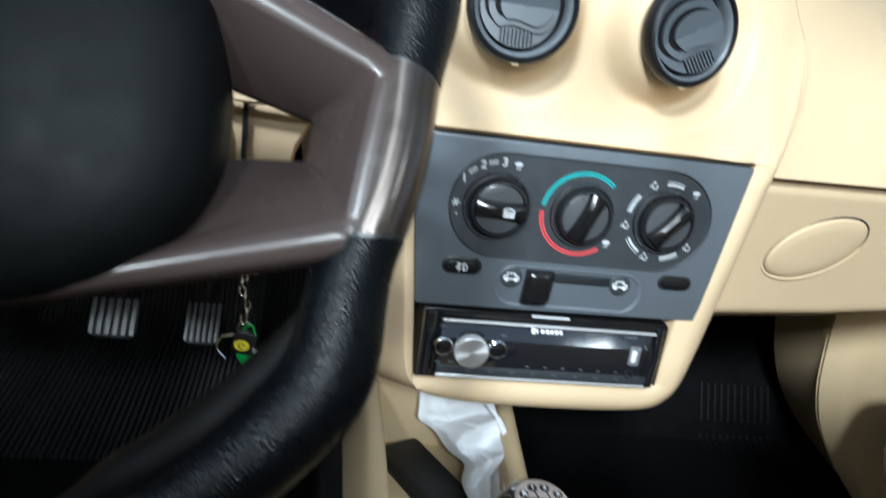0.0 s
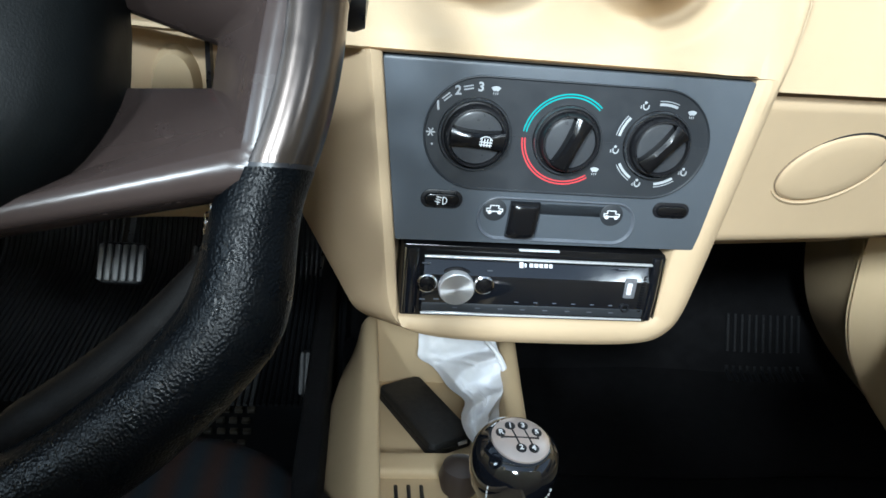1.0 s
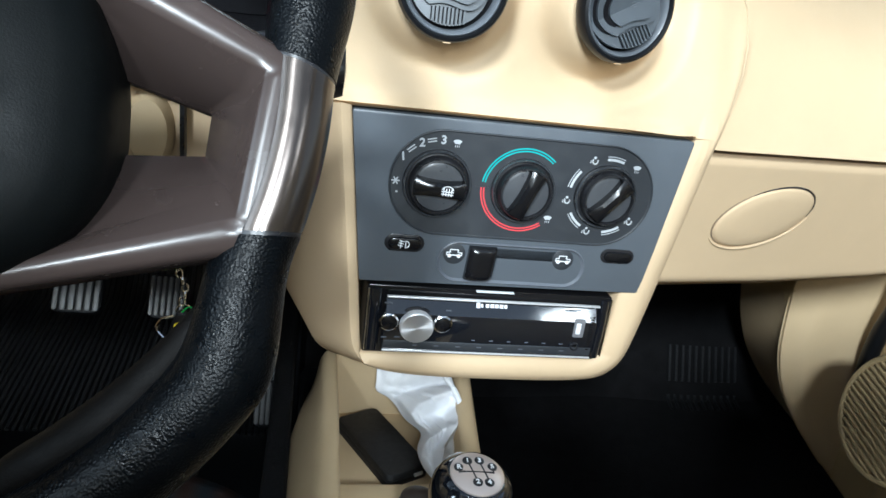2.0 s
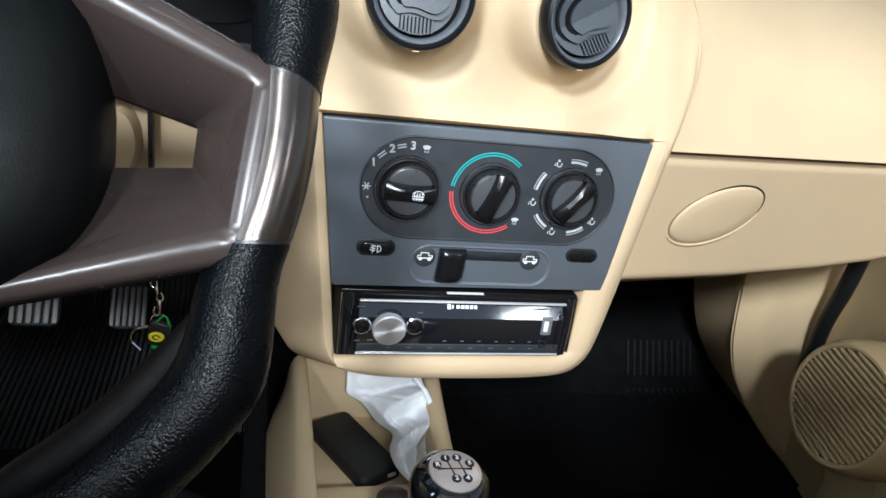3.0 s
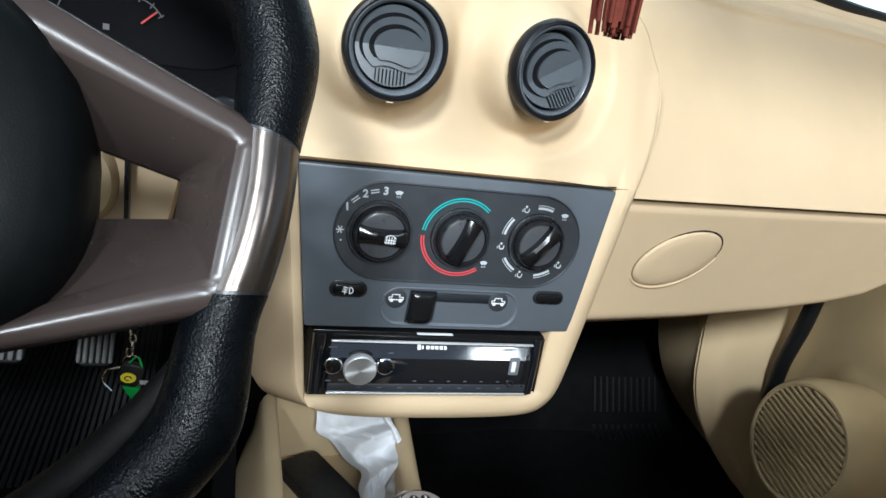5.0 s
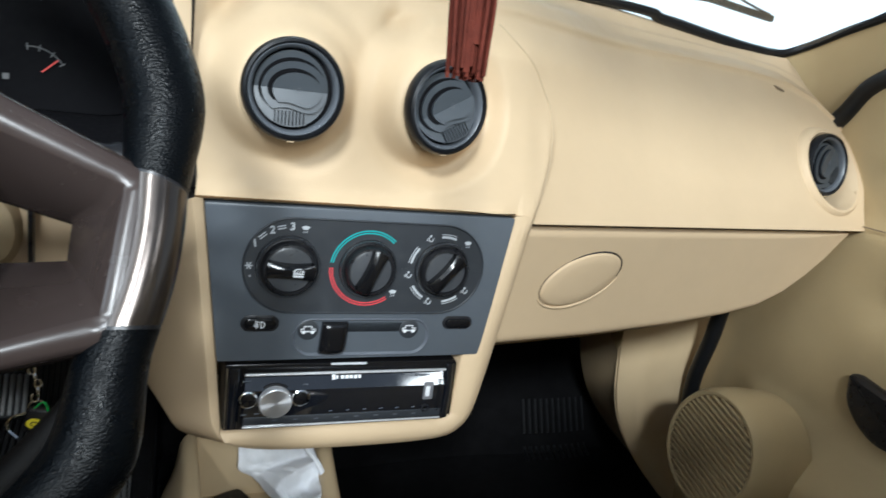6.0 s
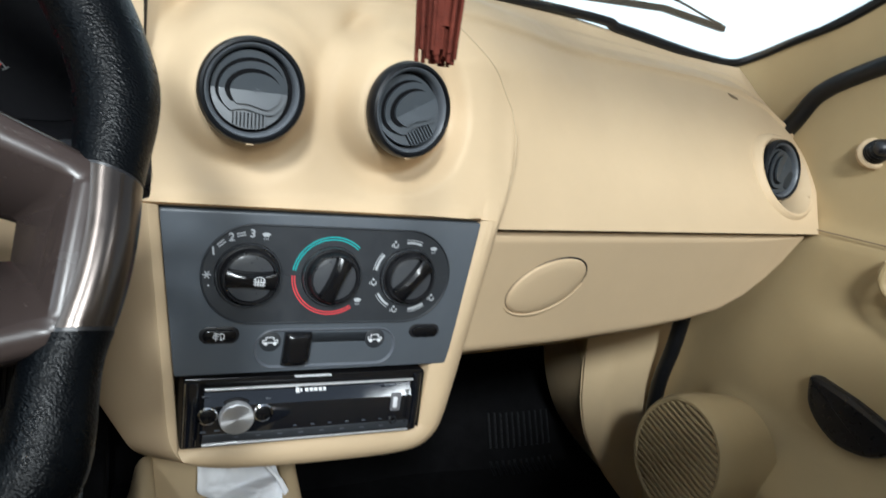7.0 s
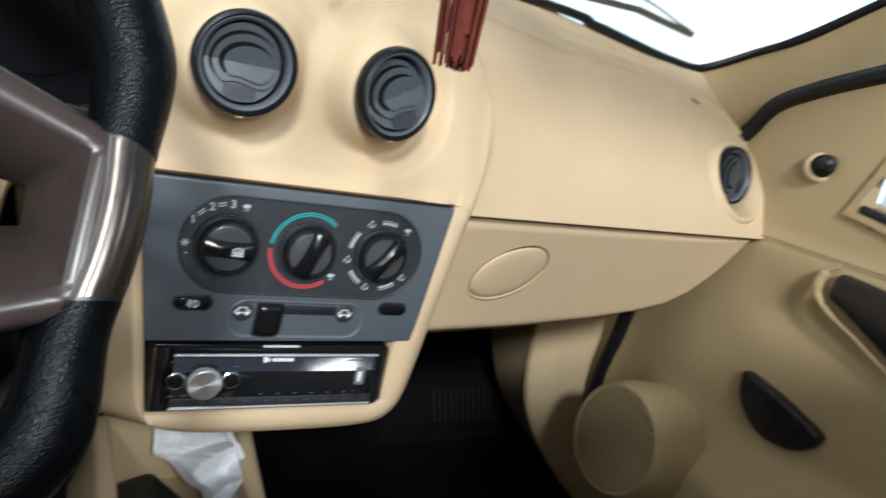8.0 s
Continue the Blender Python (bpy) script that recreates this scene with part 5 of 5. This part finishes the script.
door = thing("passenger_door", DP(DX, 0.0, -0.2), "beige moulded passenger door trim with speaker pod", "car door")


def door_skin(u, v):
    """u: along the car (y), v: up (z)."""
    x = DX + 0.012 * smooth(-0.02, -0.10, v) * 0 - 0.010 * smooth(0.075, 0.05, v) + 0.012 * math.exp(-((v + 0.02) / 0.03) ** 2) * smooth(0.10, -0.02, u)
    return (x + 0.02 * smooth(0.12, 0.30, u) - 0.070 * smooth(-0.165, -0.245, v) * smooth(0.21, 0.13, u), u, v)


def in_door(y, z):
    line = 0.113 + (y + 0.009) * 0.15
    if y < -0.010 - (z - 0.113) * 0.45 and z > line:
        return False
    return z < curve(y, [(-0.30, 0.36), (-0.10, 0.30), (0.008, 0.268), (0.078, 0.243), (0.124, 0.219), (0.152, 0.182), (0.20, 0.13)])


door_us = dots(60, -0.75, 0.30)
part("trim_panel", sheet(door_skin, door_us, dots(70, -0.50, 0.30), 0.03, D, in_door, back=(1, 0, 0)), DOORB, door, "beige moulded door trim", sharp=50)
part("trim_joint", tube([(DX - 0.0108, y, 0.062) for y in (0.10, 0.0, -0.15, -0.4, -0.7)], 0.0008, 6, D), BEIGE_GAP, door)
# window surround
part("window_frame", sweep([(DX - 0.002, -0.40, 0.0575), (DX - 0.002, -0.20, 0.087), (DX - 0.002, -0.010, 0.116), (DX - 0.002, -0.050, 0.205), (DX - 0.002, -0.11, 0.32)], [(-0.004, -0.004), (0.004, -0.004), (0.004, 0.004), (-0.004, 0.004)], D, up=(1, 0, 0)), DOORB, door, "beige window surround")
part("window_seal", tube([(DX + 0.004, -0.75, 0.012), (DX + 0.004, -0.20, 0.096), (DX + 0.004, -0.022, 0.122)], 0.006, 8, D), RUBBER, door, "black window seal")
# mirror adjuster
AM = D @ Matrix.Translation((DX - 0.001, 0.040, 0.157)) @ Matrix.Rotation(radians(52), 4, "Z") @ Matrix.Rotation(radians(-72), 4, "Y")
adj = part("mirror_adjuster", lathe([(0.0175, -0.003), (0.0178, 0.003), (0.0155, 0.0060), (0.0122, 0.0045)], 32, AM), BEIGE, door, "cream ring of the mirror adjuster")
part("adjuster_boot", lathe([(0.0118, 0.002), (0.0130, 0.005), (0.0120, 0.007), (0.0130, 0.010), (0.0115, 0.012), (0.0124, 0.015), (0.0105, 0.017), (0.0112, 0.020), (0.0090, 0.022)], 24, AM), RUBBER, adj, "ribbed black boot")
part("adjuster_tip", lathe([(0.0085, 0.021), (0.0095, 0.024), (0.0085, 0.028), (0.0055, 0.031), (0.0004, 0.032)], 24, AM), BLACK, adj)
# handle recess and lower black pocket
HMx = D @ Matrix.Translation((DX - 0.014, -0.062, 0.012)) @ Matrix.Rotation(radians(-90), 4, "Z") @ Matrix.Rotation(radians(90), 4, "X")
part("handle_bowl", prism(rounded([(-0.027, 0.039), (-0.032, 0.008), (-0.014, 0.002), (0.019, -0.014), (0.050, -0.030), (0.12, -0.060), (0.30, -0.12), (0.30, 0.0), (0.024, 0.036)], 0.008, 4)[::1], -0.01, 0.006, 0.003, HMx), BLACK, door, "black recessed door handle bowl")
part("handle_lip", tube(spline([(-0.030, 0.046, 0.003), (-0.042, 0.034, 0.006), (-0.044, 0.012, 0.007), (-0.026, -0.006, 0.006), (0.015, -0.024, 0.005), (0.05, -0.041, 0.004), (0.12, -0.070, 0.003), (0.28, -0.125, 0.0)], 6), [0.003] * 6 + [0.006] * 6 + [0.0045] * 4 + [0.003] * 4 + [0.002] * 23, 10, HMx), DOORB, door, "thin curved lip")
PMx = D @ Matrix.Translation((DX - 0.011, 0.040, -0.106)) @ Matrix.Rotation(radians(-90), 4, "Z") @ Matrix.Rotation(radians(90), 4, "X")
half = [(-0.001, 0.002), (0.010, 0.005), (0.063, -0.004), (0.122, -0.022), (0.112, -0.043), (0.087, -0.060), (0.050, -0.064), (0.022, -0.050), (0.003, -0.030)]
part("half_moon_pocket", prism(rounded(half[::-1], 0.02, 5), -0.008, 0.010, 0.006, PMx), BLACK, door, "black half-moon moulding", sharp=18)
# speaker pod
SC = Vector((0.466, 0.104, -0.230))
SM = D @ Matrix.Translation(SC) @ Matrix.Rotation(radians(-90), 4, "Y") @ Matrix.Rotation(radians(90), 4, "Z") @ Matrix.Rotation(radians(8), 4, "X")
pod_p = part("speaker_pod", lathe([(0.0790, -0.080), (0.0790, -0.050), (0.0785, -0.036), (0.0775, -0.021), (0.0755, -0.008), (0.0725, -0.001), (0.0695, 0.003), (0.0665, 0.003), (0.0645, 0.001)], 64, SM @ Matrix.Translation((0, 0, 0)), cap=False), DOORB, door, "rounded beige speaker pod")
part("speaker_backing", lathe([(0.0655, -0.004), (0.0655, -0.002)], 48, SM), BEIGE_GAP, pod_p)
for k in range(19):
    o = lerp(-0.060, 0.060, k / 18)
    hl = math.sqrt(max(0, 0.0645**2 - o * o))
    part("slat", prism(rrect(2 * hl, 0.0040, 0.002, 0, 0, 3), -0.002, 0.0028, 0.0012, SM @ Matrix.Rotation(radians(-15), 4, "Z") @ Matrix.Translation((0, o, 0))), DOORB, pod_p)
part("lower_pocket", sheet(lambda u, v: (0.50 + 0.02 * math.sin(v * 3), u, lerp(-0.46, -0.30, v) + 0.03 * smooth(0.08, -0.05, u)), dots(20, -0.7, 0.06), dots(8, 0, 1), 0.012, D, back=(1, 0, 0)), DOORB, door, "door pocket front")

# ---- kick panel, seal, pillar ----
kick = thing("kick_panel", DP(0.45, 0.3, -0.4), "beige plastic kick panel with a small grille", "trim panel")


def bend(v, knots):
    return sum(curve(v + 0.03 * k, knots) for k in range(-3, 4)) / 7


def kick_skin(u, v):
    """From the footwell edge (u 0) over a rounded ridge (u .5) to the door side (u 1)."""
    z = lerp(-0.08, -0.52, v)
    xl = bend(v, [(0, 0.418), (0.22, 0.426), (0.45, 0.45), (0.62, 0.495), (0.85, 0.600), (1, 0.67)])
    xr = bend(v, [(0, 0.515), (0.22, 0.505), (0.45, 0.50), (0.62, 0.54), (0.85, 0.62), (1, 0.69)])
    ridge = lerp(xl, xr, 0.42)
    if u < 0.45:
        k = u / 0.45
        return (lerp(xl + 0.042, ridge, smooth(0.0, 1.0, k) * 0.3 + k * 0.7), lerp(0.425, 0.300, math.sin(k * math.pi / 2)), z)
    if u < 0.7:
        k = (u - 0.45) / 0.25
        return (lerp(ridge, xr, k), lerp(0.300, 0.290, k), z)
    k = (u - 0.7) / 0.3
    return (lerp(xr, xr + 0.16, k), lerp(0.29, 0.30, k), z)


part("skin", sheet(kick_skin, dots(30, 0, 1), dots(40, 0, 1), 0.006, D), BEIGE_LOW, kick, "rounded beige kick panel", sharp=60)
for k in range(8):
    u0, v0 = 0.20 + 0.020 * k, 0.16
    a, b = kick_skin(u0, v0), kick_skin(u0 + 0.05, v0 + 0.085 - 0.010 * abs(k - 3))
    part("grille_slat", tube([(a[0], a[1] - 0.002, a[2]), (b[0], b[1] - 0.002, b[2])], 0.0022, 6, D), DOORB, kick)

seal = part("door_seal", tube(spline([(0.575, 0.245, -0.10), (0.578, 0.255, -0.15), (0.58, 0.272, -0.223), (0.60, 0.29, -0.33)], 8), 0.011, 12, D), RUBBER)
tagged(seal, "thick black rubber door seal", "seal", kind="structure")
seal2 = part("door_seal_upper", tube(spline([(0.596, 0.20, 0.13), (0.598, 0.152, 0.182), (0.599, 0.124, 0.219), (0.600, 0.078, 0.243), (0.600, 0.008, 0.268), (0.594, -0.10, 0.30), (0.580, -0.30, 0.36)], 8), 0.0108, 12, D), RUBBER)
tagged(seal2, "black rubber seal along the pillar", "seal", kind="structure")

# windscreen: rubber, glass, pillar trim
CORNER = spline([(-0.70, 0.22, 0.262), (-0.2, 0.215, 0.272), (0.273, 0.200, 0.268), (0.352, 0.203, 0.2600), (0.44, 0.206, 0.2500), (0.50, 0.213, 0.2465), (0.545, 0.222, 0.2480), (0.575, 0.208, 0.2620), (0.590, 0.17, 0.282), (0.60, 0.115, 0.305), (0.607, 0.045, 0.345), (0.61, -0.15, 0.45), (0.60, -0.45, 0.62)], 8)
rub = part("windscreen_seal", tube(CORNER, 0.0065, 10, D), RUBBER)
tagged(rub, "black rubber windscreen seal", "seal", kind="structure")


def pillar(u, v):
    i = min(len(CORNER) - 1, int(lerp(40, len(CORNER) - 1, u)))
    p = CORNER[i]
    q = Vector((0.606, p.y - 0.01, p.z - 0.13 + 0.03 * u))
    r = p.lerp(q, v)
    return (r.x + 0.014 * math.sin(math.pi * v), r.y + 0.004 * math.sin(math.pi * v), r.z)


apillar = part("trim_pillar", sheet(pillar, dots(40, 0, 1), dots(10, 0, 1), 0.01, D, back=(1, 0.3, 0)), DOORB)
tagged(apillar, "beige windscreen pillar trim", "pillar", kind="structure")
wsg = bmesh.new()
g0, g1 = DP(-0.72, 0.225, 0.262), DP(0.612, 0.225, 0.248)
vs = [wsg.verts.new(v) for v in (g0, g1, DP(0.60, -0.45, 0.615), DP(-0.70, -0.45, 0.62))]
wsg.faces.new(vs)
res = bmesh.ops.extrude_face_region(wsg, geom=wsg.faces[:])
for v in (g for g in res["geom"] if isinstance(g, bmesh.types.BMVert)):
    v.co += Vector((0, 0.003, 0.004))
pane = part("window_1", wsg, PANE)
tagged(pane, "clear glass windscreen", "windscreen", kind="structure")
pane.visible_shadow = False

wiper = thing("wiper", DP(0.40, 0.194, 0.29), "dark grey windscreen wiper blade resting outside", "wiper")
W0, W1, W2 = Vector((0.504, 0.204, 0.286)), Vector((0.40, 0.194, 0.2925)), Vector((0.20, 0.206, 0.284))
part("blade", sweep([W0, W0.lerp(W1, 0.5), W1, W1.lerp(W2, 0.5), W2], [(-0.003, -0.004), (0.003, -0.004), (0.0035, 0.003), (-0.0035, 0.003)], D), RUBBER, wiper, "thin black rubber blade")
part("bridge", tube(spline([W0 + Vector((-0.004, 0, 0.004)), Vector((0.47, 0.203, 0.2955)), Vector((0.42, 0.196, 0.304)), Vector((0.36, 0.195, 0.310))], 6), 0.0015, 8, D), BLACK, wiper, "dark grey bridge")
part("arm", tube([Vector((0.405, 0.198, 0.306)), Vector((0.33, 0.197, 0.318)), Vector((0.12, 0.215, 0.322))], [0.0018, 0.0028, 0.0030], 8, D), BLACK, wiper, "dark grey arm")

bonnet = part("bonnet", sheet(lambda u, v: (u, lerp(0.46, 1.5, v), 0.615 + 0.03 * math.sin(math.pi * v) * math.cos(u * 1.2) - 0.10 * v - 0.05 * u * u), dots(24, -0.75, 0.78), dots(20, 0, 1), 0.02, back=(0, 0, -1)), BODYW)
tagged(bonnet, "pale painted car bonnet outside the windscreen", "bonnet")

# small tear in the dash lip
t0 = upper(0.500, 0.86)
tear = part("tear", tube([(t0[0] - 0.010, t0[1] - 0.0006, t0[2] + 0.004), (t0[0] - 0.002, t0[1] - 0.0008, t0[2] + 0.001), (t0[0] + 0.006, t0[1] - 0.0008, t0[2] - 0.001)], [0.0006, 0.0016, 0.001], 6, D), BEIGE_GAP, dash)

# ---- tassel ----
tassel = thing("tassel", DP(-0.060, -0.238, 0.24), "dark red thread tassel hanging from the mirror", "tassel")
TP = Vector((-0.0565, -0.238, 0.168))
rnd = random.Random(7)
for k in range(46):
    a, r = rnd.uniform(0, math.tau), 0.0078 * math.sqrt(rnd.random())
    top = TP + Vector((0.35 * r * math.cos(a) - 0.002, 0.35 * r * math.sin(a), 0.075))
    end = TP + Vector((r * math.cos(a) * 1.05, r * math.sin(a), rnd.uniform(-0.002, 0.004)))
    mid = top.lerp(end, 0.5) + Vector((0.5 * r * math.cos(a), 0.5 * r * math.sin(a), 0))
    part("strand", tube(spline([top, mid, end], 4), 0.00085, 5, D), TASSEL, tassel)
part("core", tube([TP + Vector((-0.002, 0, 0.078)), TP + Vector((0, 0, 0.012))], [0.0025, 0.0058], 12, D), TASSEL, tassel)
part("knot", lathe([(0.001, -0.006), (0.0055, -0.004), (0.006, 0.003), (0.002, 0.008)], 16, D @ Matrix.Translation(TP + Vector((-0.002, 0, 0.082)))), TASSEL, tassel)
part("cord", tube([TP + Vector((-0.002, 0, 0.086)), TP + Vector((-0.010, 0.06, 0.42))], 0.0012, 6, D), TASSEL, tassel)
